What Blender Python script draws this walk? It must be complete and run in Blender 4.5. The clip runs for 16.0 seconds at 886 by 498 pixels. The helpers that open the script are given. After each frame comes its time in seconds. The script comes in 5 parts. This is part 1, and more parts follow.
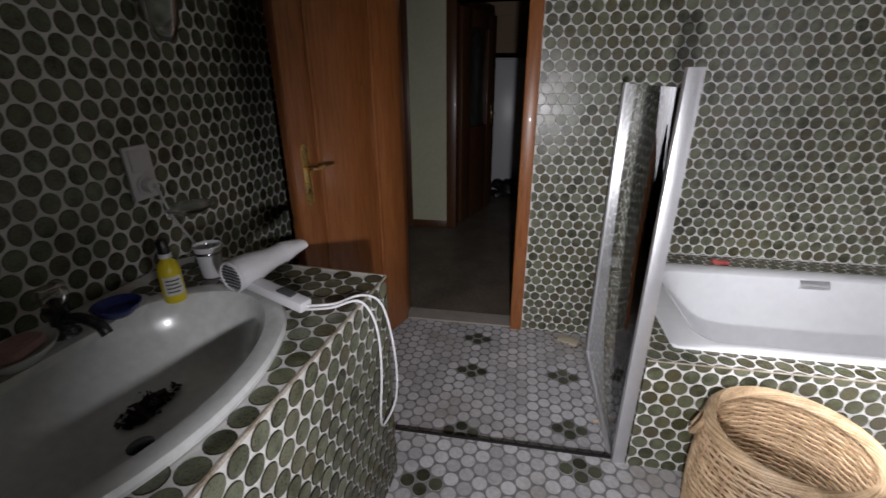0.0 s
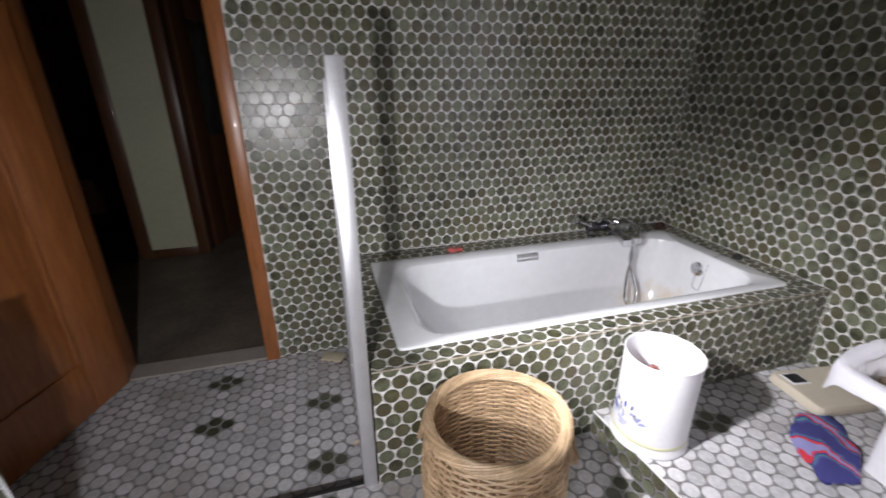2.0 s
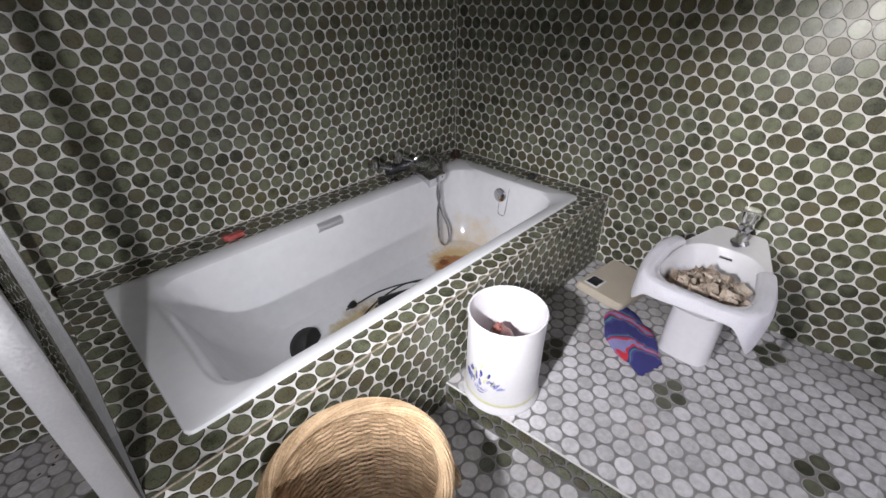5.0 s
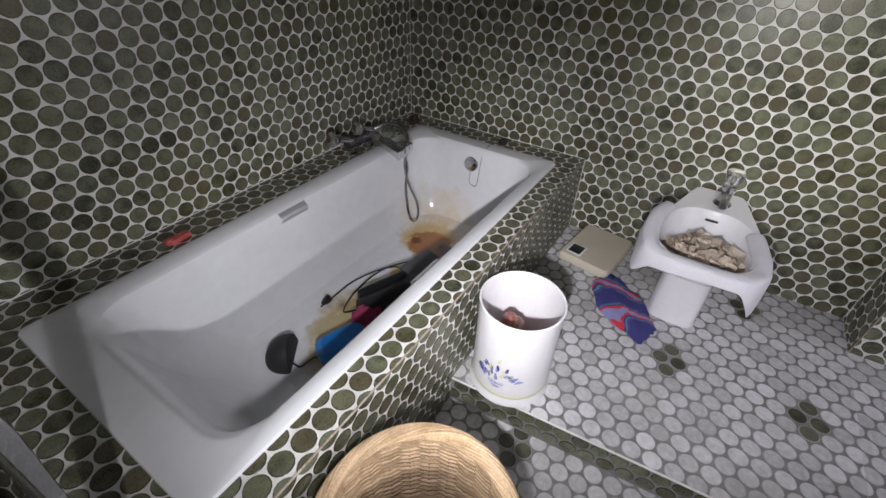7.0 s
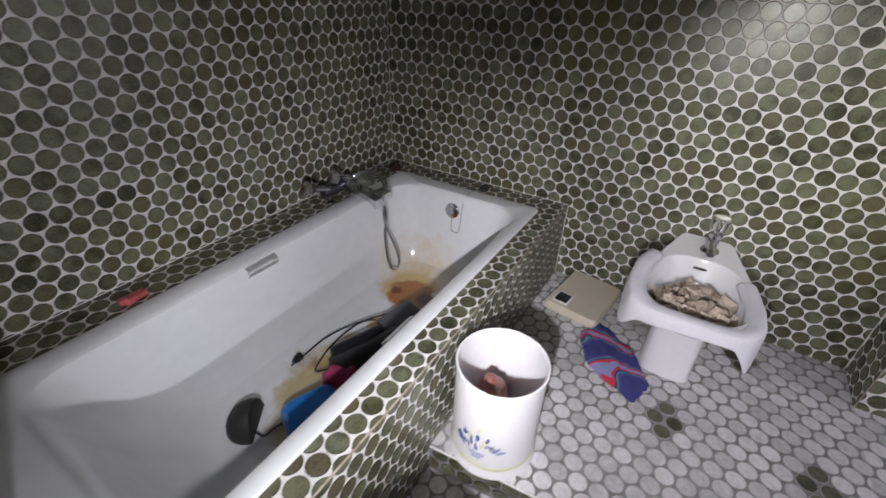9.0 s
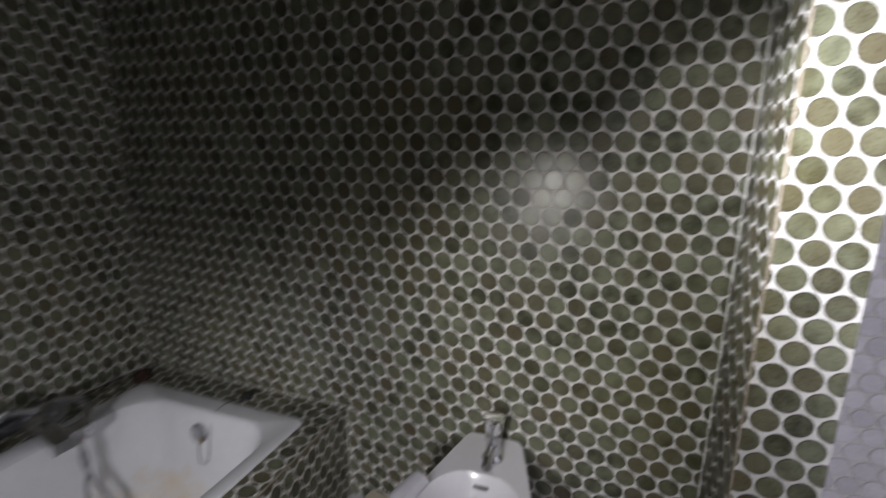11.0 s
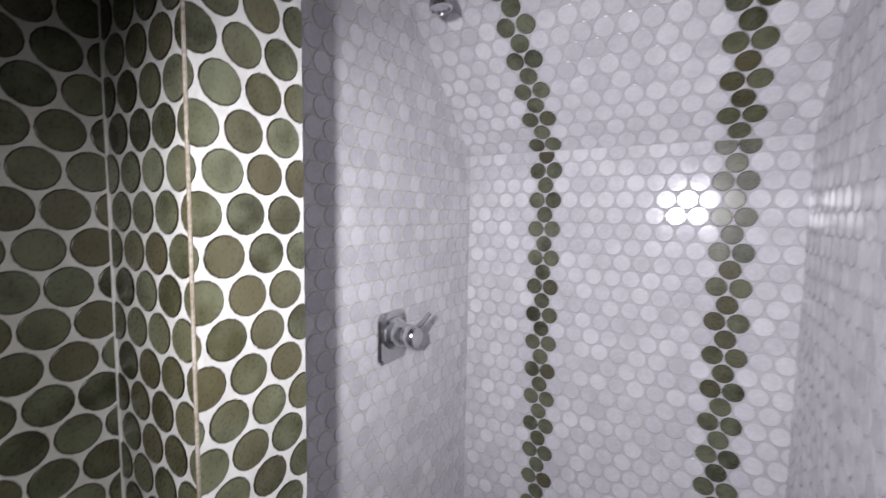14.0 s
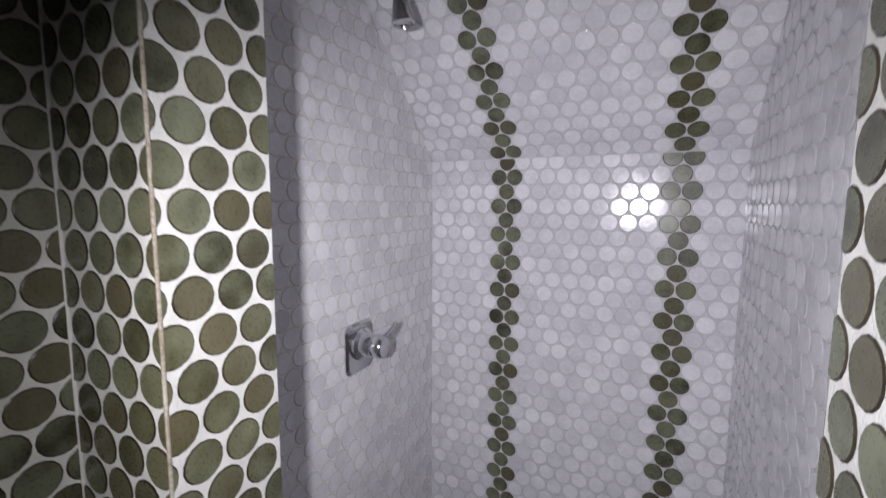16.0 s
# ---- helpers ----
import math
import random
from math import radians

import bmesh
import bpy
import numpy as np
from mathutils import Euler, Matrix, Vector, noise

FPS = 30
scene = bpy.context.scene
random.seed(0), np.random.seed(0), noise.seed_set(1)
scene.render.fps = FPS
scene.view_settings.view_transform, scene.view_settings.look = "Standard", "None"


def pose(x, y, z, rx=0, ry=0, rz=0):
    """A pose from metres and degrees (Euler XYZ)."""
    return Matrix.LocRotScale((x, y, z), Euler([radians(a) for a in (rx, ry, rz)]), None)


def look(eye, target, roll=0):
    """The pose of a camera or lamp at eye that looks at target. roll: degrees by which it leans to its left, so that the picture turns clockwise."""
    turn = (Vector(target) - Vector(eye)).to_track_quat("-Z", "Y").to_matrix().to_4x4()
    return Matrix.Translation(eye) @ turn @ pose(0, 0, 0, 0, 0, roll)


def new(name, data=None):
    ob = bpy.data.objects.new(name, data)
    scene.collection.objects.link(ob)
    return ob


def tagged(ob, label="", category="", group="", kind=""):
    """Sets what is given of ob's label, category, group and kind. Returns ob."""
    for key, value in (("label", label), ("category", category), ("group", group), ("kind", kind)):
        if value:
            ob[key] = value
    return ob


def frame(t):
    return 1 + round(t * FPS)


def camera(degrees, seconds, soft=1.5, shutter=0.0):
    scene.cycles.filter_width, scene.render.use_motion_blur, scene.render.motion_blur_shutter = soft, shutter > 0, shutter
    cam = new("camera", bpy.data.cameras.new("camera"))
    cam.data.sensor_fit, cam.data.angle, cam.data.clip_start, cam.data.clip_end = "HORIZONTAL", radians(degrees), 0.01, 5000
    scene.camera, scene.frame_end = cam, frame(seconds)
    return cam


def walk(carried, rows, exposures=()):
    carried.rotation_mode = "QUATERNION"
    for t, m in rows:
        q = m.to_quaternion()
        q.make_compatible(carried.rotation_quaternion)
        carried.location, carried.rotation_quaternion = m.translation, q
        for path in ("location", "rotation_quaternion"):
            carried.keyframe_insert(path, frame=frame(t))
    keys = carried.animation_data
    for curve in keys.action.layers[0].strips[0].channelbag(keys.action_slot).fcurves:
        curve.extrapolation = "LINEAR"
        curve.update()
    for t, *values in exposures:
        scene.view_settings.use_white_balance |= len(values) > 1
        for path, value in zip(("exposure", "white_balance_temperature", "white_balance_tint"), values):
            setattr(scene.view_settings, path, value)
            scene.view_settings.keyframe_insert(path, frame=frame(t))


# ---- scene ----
cam = camera(91.9, 16.0, shutter=0.5)
PATH = [
    (0, (-0.018, 0.01, 1.331), (-0.348, 1.833, 0.579), -0.3),
    (0.5, (0.028, 0.007, 1.328), (-0.138, 1.854, 0.578), -0.1),
    (1, (0.143, 0.069, 1.317), (0.172, 1.923, 0.568), -0.3),
    (1.5, (0.246, 0.147, 1.314), (0.507, 1.984, 0.567), -0.3),
    (2, (0.346, 0.18, 1.295), (0.863, 1.966, 0.558), -0.2),
    (2.5, (0.385, 0.219, 1.295), (1.171, 1.905, 0.56), 0.0),
    (3, (0.348, 0.297, 1.308), (1.427, 1.817, 0.583), 0.2),
    (3.5, (0.308, 0.356, 1.313), (1.514, 1.77, 0.573), 0.2),
    (4, (0.347, 0.419, 1.302), (1.576, 1.752, 0.458), 0.2),
    (4.5, (0.458, 0.521, 1.316), (1.684, 1.772, 0.35), 0.2),
    (4.7, (0.506, 0.533, 1.306), (1.718, 1.763, 0.298), -0.2),
    (6.8, (0.51, 0.832, 1.304), (1.842, 1.691, 0.084), 2.0),
    (7, (0.505, 0.852, 1.302), (1.852, 1.693, 0.086), 2.1),
    (7.5, (0.502, 0.895, 1.289), (1.884, 1.715, 0.099), 2.2),
    (8, (0.498, 0.931, 1.281), (1.928, 1.768, 0.161), 2.3),
    (8.2, (0.498, 0.936, 1.282), (1.933, 1.778, 0.172), 2.2),
    (10.3, (0.963, 0.585, 1.341), (2.515, 1.532, 0.507), 0.3),
    (10.5, (1.004, 0.553, 1.344), (2.639, 1.448, 0.618), 0.5),
    (11, (1.153, 0.501, 1.344), (3.006, 1.13, 0.934), 0.7),
    (11.5, (1.234, 0.588, 1.344), (3.225, 0.551, 1.158), 0.5),
    (12, (1.41, 0.494, 1.403), (3.329, -0.023, 1.177), 1.1),
    (12.5, (1.493, 0.434, 1.399), (3.323, -0.348, 1.205), 1.4),
    (13, (1.59, 0.395, 1.401), (3.263, -0.685, 1.221), 1.2),
    (13.5, (1.622, 0.391, 1.442), (2.988, -1.06, 1.269), 1.0),
    (14, (1.658, 0.42, 1.495), (2.691, -1.285, 1.334), 0.8),
    (14.5, (1.668, 0.474, 1.576), (2.571, -1.303, 1.418), 0.4),
    (15, (1.664, 0.518, 1.636), (2.532, -1.276, 1.473), 0.2),
    (15.5, (1.671, 0.482, 1.613), (2.537, -1.313, 1.449), 0.3),
    (16, (1.669, 0.438, 1.557), (2.53, -1.354, 1.34), 0.3),
]
walk(cam, [(t, look(eye, target, roll)) for t, eye, target, roll in PATH], [(0.0, 0.20), (1.5, 0.22), (2.5, 0.10), (3.5, -0.12), (4.7, -0.14), (6.8, -0.48), (8.2, -0.44), (10.3, -0.60), (11.0, -1.05), (11.5, -1.44), (12.5, -1.54), (13.0, -2.0), (14.0, -2.05), (15.0, -1.92), (15.5, -2.02), (16.0, -2.35)])

# ---- light: a hand torch carried through a dark house, at the places where it lingers ----
world = bpy.data.worlds.new("world")
scene.world = world
world.use_nodes = True
world.node_tree.nodes["Background"].inputs[0].default_value = (0.5, 0.55, 0.6, 1)
world.node_tree.nodes["Background"].inputs[1].default_value = 0.01


def torch(name, eye, target, watts, cone, blend, radius=0.02, colour=(1.0, 0.98, 1.0)):
    data = bpy.data.lights.new(name, "SPOT")
    data.energy, data.color, data.shadow_soft_size = watts, colour, radius
    data.spot_size, data.spot_blend = radians(cone), blend
    ob = new(name, data)
    ob.matrix_world = look(eye, target)
    return ob


COOL = (1.0, 0.985, 1.04)
START, BATH, WALL, SHOWER = (0.06, 0.04, 1.06), (0.44, 0.84, 1.12), (1.12, 0.68, 1.23), (1.76, 0.53, 1.57)
torch("torch_at_start", START, (-0.10, 1.25, 0.20), 35, 110, 1.0, colour=COOL)
torch("torch_at_basket", START, (0.46, 2.00, 0.90), 52, 96, 1.0, colour=COOL)
torch("torch_at_bath", BATH, (1.42, 1.64, 0.32), 66, 72, 1.0, colour=COOL)
torch("torch_at_bidet", BATH, (1.95, 0.92, 0.25), 104, 74, 1.0, colour=COOL)
torch("torch_at_wall", WALL, (2.372, 0.58, 0.88), 48, 54, 1.0, radius=0.03, colour=(1.0, 0.97, 0.92))
torch("torch_at_shower", SHOWER, (1.96, -0.90, 1.22), 225, 110, 1.0, colour=(0.99, 0.975, 1.05))
torch("torch_at_pier", SHOWER, (2.20, 0.10, 1.32), 20, 84, 1.0, colour=(1.0, 0.98, 0.98))


# ---- materials ----
def material(name, base, rough=0.5, metal=0.0, spread=0.15, scale=8.0, bump=0.0, bump_scale=60.0, coat=0.0, second=None, tile=None, fine=0.5, stain=None, odd=None):
    """A node material: base colour with cloudy variation at two sizes, uneven gloss and fine relief. tile: 'part' or 'joined' picks how pieces differ."""
    mat = bpy.data.materials.new(name)
    mat.use_nodes = True
    nodes, links = mat.node_tree.nodes, mat.node_tree.links
    shader = nodes["Principled BSDF"]
    big = nodes.new("ShaderNodeTexNoise")
    big.inputs["Scale"].default_value, big.inputs["Detail"].default_value = scale, 5
    small = nodes.new("ShaderNodeTexNoise")
    small.inputs["Scale"].default_value, small.inputs["Detail"].default_value = scale * 9, 4
    geo = nodes.new("ShaderNodeNewGeometry")
    for tex in (big, small):
        links.new(geo.outputs["Position"], tex.inputs["Vector"])
    ramp = nodes.new("ShaderNodeValToRGB")
    dark = [c * (1 - spread) for c in base]
    light = second or [min(1, c * (1 + spread)) for c in base]
    ramp.color_ramp.elements[0].color, ramp.color_ramp.elements[1].color = (*dark, 1), (*light, 1)
    ramp.color_ramp.elements[0].position, ramp.color_ramp.elements[1].position = 0.3, 0.7
    mix = nodes.new("ShaderNodeMath")
    mix.operation = "MULTIPLY_ADD"
    mix.inputs[1].default_value = fine
    add = nodes.new("ShaderNodeMath")
    add.operation = "MULTIPLY"
    add.inputs[1].default_value = 1 - fine
    links.new(big.outputs["Fac"], add.inputs[0])
    links.new(small.outputs["Fac"], mix.inputs[0])
    links.new(add.outputs[0], mix.inputs[2])
    value = mix.outputs[0]
    if tile:
        info = nodes.new("ShaderNodeObjectInfo") if tile == "part" else geo
        rnd = info.outputs["Random"] if tile == "part" else geo.outputs["Random Per Island"]
        shift = nodes.new("ShaderNodeMath")
        shift.operation = "MULTIPLY_ADD"
        shift.inputs[1].default_value = 0.30
        links.new(rnd, shift.inputs[0])
        sub = nodes.new("ShaderNodeMath")
        sub.operation = "SUBTRACT"
        sub.inputs[1].default_value = 0.15
        links.new(value, sub.inputs[0])
        links.new(sub.outputs[0], shift.inputs[2])
        value = shift.outputs[0]
    links.new(value, ramp.inputs[0])
    colour = ramp.outputs[0]
    if odd:
        hashed = nodes.new("ShaderNodeTexWhiteNoise")
        hashed.noise_dimensions = "1D"
        links.new(rnd, hashed.inputs["W"])
        pick = nodes.new("ShaderNodeMapRange")
        pick.inputs["From Min"].default_value, pick.inputs["From Max"].default_value = 0.55, 1.0
        pick.inputs["To Max"].default_value = 0.75
        links.new(hashed.outputs["Value"], pick.inputs["Value"])
        tint = nodes.new("ShaderNodeMix")
        tint.data_type = "RGBA"
        links.new(pick.outputs[0], tint.inputs["Factor"])
        links.new(colour, tint.inputs["A"])
        tint.inputs["B"].default_value = (*odd, 1)
        colour = tint.outputs["Result"]
    if stain:
        tone, size, low, high, most = stain
        patch = nodes.new("ShaderNodeTexNoise")
        patch.inputs["Scale"].default_value, patch.inputs["Detail"].default_value = size, 6
        links.new(geo.outputs["Position"], patch.inputs["Vector"])
        fade = nodes.new("ShaderNodeMapRange")
        fade.inputs["From Min"].default_value, fade.inputs["From Max"].default_value, fade.inputs["To Max"].default_value = low, high, most
        links.new(patch.outputs["Fac"], fade.inputs["Value"])
        dirty = nodes.new("ShaderNodeMix")
        dirty.data_type = "RGBA"
        links.new(fade.outputs[0], dirty.inputs["Factor"])
        links.new(colour, dirty.inputs["A"])
        dirty.inputs["B"].default_value = (*tone, 1)
        colour = dirty.outputs["Result"]
    links.new(colour, shader.inputs["Base Color"])
    shader.inputs["Metallic"].default_value = metal
    gloss = nodes.new("ShaderNodeMapRange")
    gloss.inputs["To Min"].default_value, gloss.inputs["To Max"].default_value = max(0.02, rough - 0.09), min(1, rough + 0.09)
    links.new(small.outputs["Fac"], gloss.inputs["Value"])
    links.new(gloss.outputs[0], shader.inputs["Roughness"])
    shader.inputs["Coat Weight"].default_value = coat
    if bump:
        grain = nodes.new("ShaderNodeTexNoise")
        grain.inputs["Scale"].default_value, grain.inputs["Detail"].default_value = bump_scale, 3
        links.new(geo.outputs["Position"], grain.inputs["Vector"])
        relief = nodes.new("ShaderNodeBump")
        relief.inputs["Strength"].default_value, relief.inputs["Distance"].default_value = bump, 0.002
        links.new(grain.outputs["Fac"], relief.inputs["Height"])
        links.new(relief.outputs[0], shader.inputs["Normal"])
    return mat


def wood(name, base, second, axis=(14, 14, 1.2), rough=0.35, coat=0.3):
    mat = material(name, base, rough, second=second, coat=coat, spread=0.35, scale=6)
    nodes, links = mat.node_tree.nodes, mat.node_tree.links
    where = nodes.new("ShaderNodeTexCoord")
    mapping = nodes.new("ShaderNodeMapping")
    mapping.inputs["Scale"].default_value = axis
    links.new(where.outputs["Object"], mapping.inputs["Vector"])
    for node in nodes:
        if node.type == "TEX_NOISE":
            links.new(mapping.outputs[0], node.inputs["Vector"])
    return mat


def glass(name, rough=0.03, colour=(0.9, 0.95, 0.93), ior=1.45):
    mat = bpy.data.materials.new(name)
    mat.use_nodes = True
    shader = mat.node_tree.nodes["Principled BSDF"]
    shader.inputs["Base Color"].default_value = (*colour, 1)
    shader.inputs["Roughness"].default_value = rough
    shader.inputs["IOR"].default_value = ior
    shader.inputs["Transmission Weight"].default_value = 1.0
    return mat


TILE = {}
for how in ("part", "joined"):
    TILE["green", how] = material("green_glaze_" + how, (0.074, 0.077, 0.045), 0.29, second=(0.170, 0.182, 0.120), spread=0.42, scale=24, tile=how, fine=0.12, bump=0.06, bump_scale=60, odd=(0.105, 0.088, 0.052), stain=((0.12, 0.105, 0.035), 2.2, 0.52, 0.70, 0.38))
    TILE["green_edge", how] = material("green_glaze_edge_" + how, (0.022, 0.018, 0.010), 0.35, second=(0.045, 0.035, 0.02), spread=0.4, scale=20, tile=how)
    TILE["white", how] = material("white_glaze_" + how, (0.67, 0.66, 0.70), 0.17, second=(0.83, 0.82, 0.85), spread=0.10, scale=14, tile=how, fine=0.4, bump=0.10, bump_scale=80)
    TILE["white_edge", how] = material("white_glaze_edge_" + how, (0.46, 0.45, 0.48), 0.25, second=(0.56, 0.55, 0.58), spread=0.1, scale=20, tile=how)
    TILE["floor", how] = material("floor_tile_" + how, (0.47, 0.465, 0.475), 0.42, second=(0.66, 0.65, 0.67), spread=0.2, scale=7, tile=how, fine=0.55, bump=0.15, bump_scale=120, stain=((0.33, 0.28, 0.235), 2.6, 0.52, 0.72, 0.75))
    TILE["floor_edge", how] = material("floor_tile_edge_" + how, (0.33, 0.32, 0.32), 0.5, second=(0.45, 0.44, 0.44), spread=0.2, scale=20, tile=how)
    TILE["floor_green", how] = material("floor_green_tile_" + how, (0.050, 0.053, 0.032), 0.42, second=(0.11, 0.115, 0.078), spread=0.4, scale=30, tile=how)
GROUT = material("white_grout", (0.66, 0.65, 0.62), 0.85, second=(0.80, 0.79, 0.76), spread=0.15, scale=5, bump=0.5, bump_scale=300)
GROUT_FLOOR = material("grey_floor_grout", (0.19, 0.185, 0.18), 0.9, second=(0.30, 0.29, 0.29), spread=0.3, scale=4, bump=0.5, bump_scale=300)
RUSTY = material("rusty_grout", (0.30, 0.19, 0.09), 0.8, second=(0.58, 0.54, 0.47), spread=0.5, scale=22)
GROUT_SHOWER = material("shower_grout", (0.56, 0.55, 0.57), 0.85, second=(0.66, 0.65, 0.67), spread=0.1, scale=5, bump=0.4, bump_scale=300)
PLASTER = material("ceiling_plaster", (0.70, 0.69, 0.66), 0.9, spread=0.06, scale=3, bump=0.3, bump_scale=120)
HALL_PAINT = material("pale_green_yellow_hall_paint", (0.50, 0.50, 0.36), 0.8, spread=0.1, scale=3, bump=0.3, bump_scale=150)
PEACH = material("peach_bedroom_paint", (0.50, 0.36, 0.24), 0.85, spread=0.1, scale=3)
HALL_FLOOR = material("brown_stone_hall_floor", (0.13, 0.105, 0.08), 0.5, second=(0.22, 0.18, 0.14), spread=0.35, scale=5, bump=0.2)
MARBLE = material("pale_stone_threshold", (0.36, 0.33, 0.29), 0.4, spread=0.2, scale=14)
DOOR_WOOD = wood("orange_brown_door_veneer", (0.25, 0.080, 0.022), (0.43, 0.158, 0.050))
DARK_WOOD = wood("dark_door_veneer", (0.075, 0.03, 0.014), (0.14, 0.06, 0.028))
ENAMEL = material("white_bath_enamel", (0.74, 0.75, 0.77), 0.16, spread=0.05, scale=3, coat=0.4)
PORCELAIN = material("white_porcelain", (0.78, 0.77, 0.80), 0.14, spread=0.04, scale=5, coat=0.4)
BASIN_WHITE = material("dusty_white_porcelain", (0.66, 0.67, 0.66), 0.2, second=(0.78, 0.79, 0.78), spread=0.1, scale=5, coat=0.3)
CHROME = material("dull_chrome", (0.62, 0.62, 0.64), 0.16, metal=1.0, spread=0.2, scale=18)
DARK_CHROME = material("dark_stained_chrome", (0.10, 0.10, 0.11), 0.25, metal=0.8, spread=0.4, scale=30)
ALUMINIUM = material("brushed_aluminium", (0.74, 0.74, 0.76), 0.38, metal=0.75, spread=0.08, scale=20)
BRASS = material("worn_brass", (0.62, 0.44, 0.17), 0.28, metal=1.0, spread=0.25, scale=25)
RUBBER = material("black_rubber", (0.018, 0.018, 0.018), 0.7, spread=0.3, scale=30)
BLACK = material("black_plastic", (0.014, 0.014, 0.016), 0.32, spread=0.3, scale=30)
GREY_PLASTIC = material("dark_grey_plastic", (0.09, 0.09, 0.10), 0.45, spread=0.2, scale=20)
WHITE_PLASTIC = material("white_plastic", (0.74, 0.73, 0.75), 0.32, spread=0.05, scale=9)
CREAM_PLASTIC = material("cream_plastic", (0.56, 0.50, 0.40), 0.5, spread=0.08, scale=12, bump=0.2, bump_scale=400)
WICKER = material("honey_wicker", (0.50, 0.33, 0.175), 0.5, second=(0.70, 0.51, 0.325), spread=0.4, scale=26, tile="joined", bump=0.4, bump_scale=200)
WICKER_STAKE = material("pinkish_wicker_stake", (0.52, 0.33, 0.21), 0.55, second=(0.66, 0.44, 0.30), spread=0.3, scale=26, tile="joined")
TOWEL = material("white_cloth", (0.76, 0.75, 0.80), 0.95, spread=0.06, scale=16, bump=0.8, bump_scale=500)
LEAF = material("dry_leaf", (0.40, 0.29, 0.20), 0.85, second=(0.80, 0.69, 0.58), spread=0.5, scale=18, tile="joined")
DIRT = material("dark_brown_dirt", (0.03, 0.02, 0.015), 0.85, second=(0.09, 0.038, 0.028), spread=0.5, scale=50, tile="joined")
SCREEN_GLASS = glass("clear_screen_glass", 0.0, (0.96, 0.98, 0.97))
CLEAR = glass("clear_acrylic", 0.06, (0.95, 0.95, 0.96), 1.47)
FROSTED = glass("frosted_glass", 0.25, (0.8, 0.85, 0.82))
YELLOW = material("yellow_plastic", (0.75, 0.60, 0.03), 0.35, spread=0.08, scale=20)
BLUE = material("blue_plastic", (0.01, 0.16, 0.50), 0.35, spread=0.15, scale=12)
NAVY = material("navy_glass_dish", (0.02, 0.03, 0.16), 0.15, spread=0.2, scale=20)
RED = material("faded_red_plastic", (0.42, 0.05, 0.05), 0.4, second=(0.62, 0.16, 0.15), spread=0.3, scale=40)
MAROON = material("maroon_cloth", (0.30, 0.035, 0.10), 0.9, spread=0.3, scale=30, bump=0.5)
PAPER = material("yellowed_paper", (0.52, 0.46, 0.34), 0.9, spread=0.15, scale=30)
PINK = material("pink_bedspread", (0.42, 0.25, 0.24), 0.9, spread=0.15, scale=12)
CURTAIN = material("yellow_curtain", (0.55, 0.42, 0.14), 0.9, spread=0.2, scale=10)


# ---- mesh helpers ----
def mesh_object(name, bm, mat, parent=None, label="", smooth=True):
    me = bpy.data.meshes.new(name)
    bm.normal_update()
    bm.to_mesh(me)
    bm.free()
    for m in (mat if isinstance(mat, (list, tuple)) else [mat]):
        me.materials.append(m)
    if smooth:
        me.set_sharp_from_angle(angle=radians(38))
    ob = new(name, me)
    if parent:
        ob.parent = parent
    if label:
        ob["label"] = label
    return ob


def part(name, bm, mat, parent, label="", smooth=True):
    return mesh_object(name, bm, mat, parent, label, smooth)


def thing(name, label, category, at=(0, 0, 0), rz=0, group=""):
    ob = new(name)
    ob.empty_display_size = 0.05
    ob.matrix_world = pose(*at, 0, 0, rz)
    return tagged(ob, label, category, group)


def box(x0, y0, z0, x1, y1, z1, bevel=0.0, bm=None):
    own = bmesh.new()
    bmesh.ops.create_cube(own, size=1)
    for v in own.verts:
        v.co = Vector(((x0 + x1) / 2 + v.co.x * (x1 - x0), (y0 + y1) / 2 + v.co.y * (y1 - y0), (z0 + z1) / 2 + v.co.z * (z1 - z0)))
    if bevel:
        bmesh.ops.bevel(own, geom=own.edges[:], offset=bevel, segments=2, affect="EDGES", profile=0.5)
    return merge(bm, own)


def merge(bm, own, m=None):
    if m:
        own.transform(m)
    if bm is None:
        return own
    me = bpy.data.meshes.new("joint")
    own.to_mesh(me)
    own.free()
    bm.from_mesh(me)
    bpy.data.meshes.remove(me)
    return bm


def lathe(profile, steps=32, bm=None, m=None, squash=1.0):
    """A turned body from (radius, height) pairs, closed at its ends when their radius is 0."""
    own = bmesh.new()
    rings = []
    for r, z in profile:
        if r < 1e-6:
            rings.append([own.verts.new((0, 0, z))])
        else:
            rings.append([own.verts.new((r * math.cos(2 * math.pi * i / steps), squash * r * math.sin(2 * math.pi * i / steps), z)) for i in range(steps)])
    bridge(own, rings)
    return merge(bm, own, m)


def bridge(own, rings, closed=True):
    for a, b in zip(rings, rings[1:]):
        n = max(len(a), len(b))
        for i in range(n if closed else n - 1):
            j = (i + 1) % n
            if len(a) == 1 and len(b) == 1:
                continue
            if len(a) == 1:
                own.faces.new((a[0], b[i], b[j]))
            elif len(b) == 1:
                own.faces.new((a[i], b[0], a[j]))
            else:
                own.faces.new((a[i], b[i], b[j], a[j]))


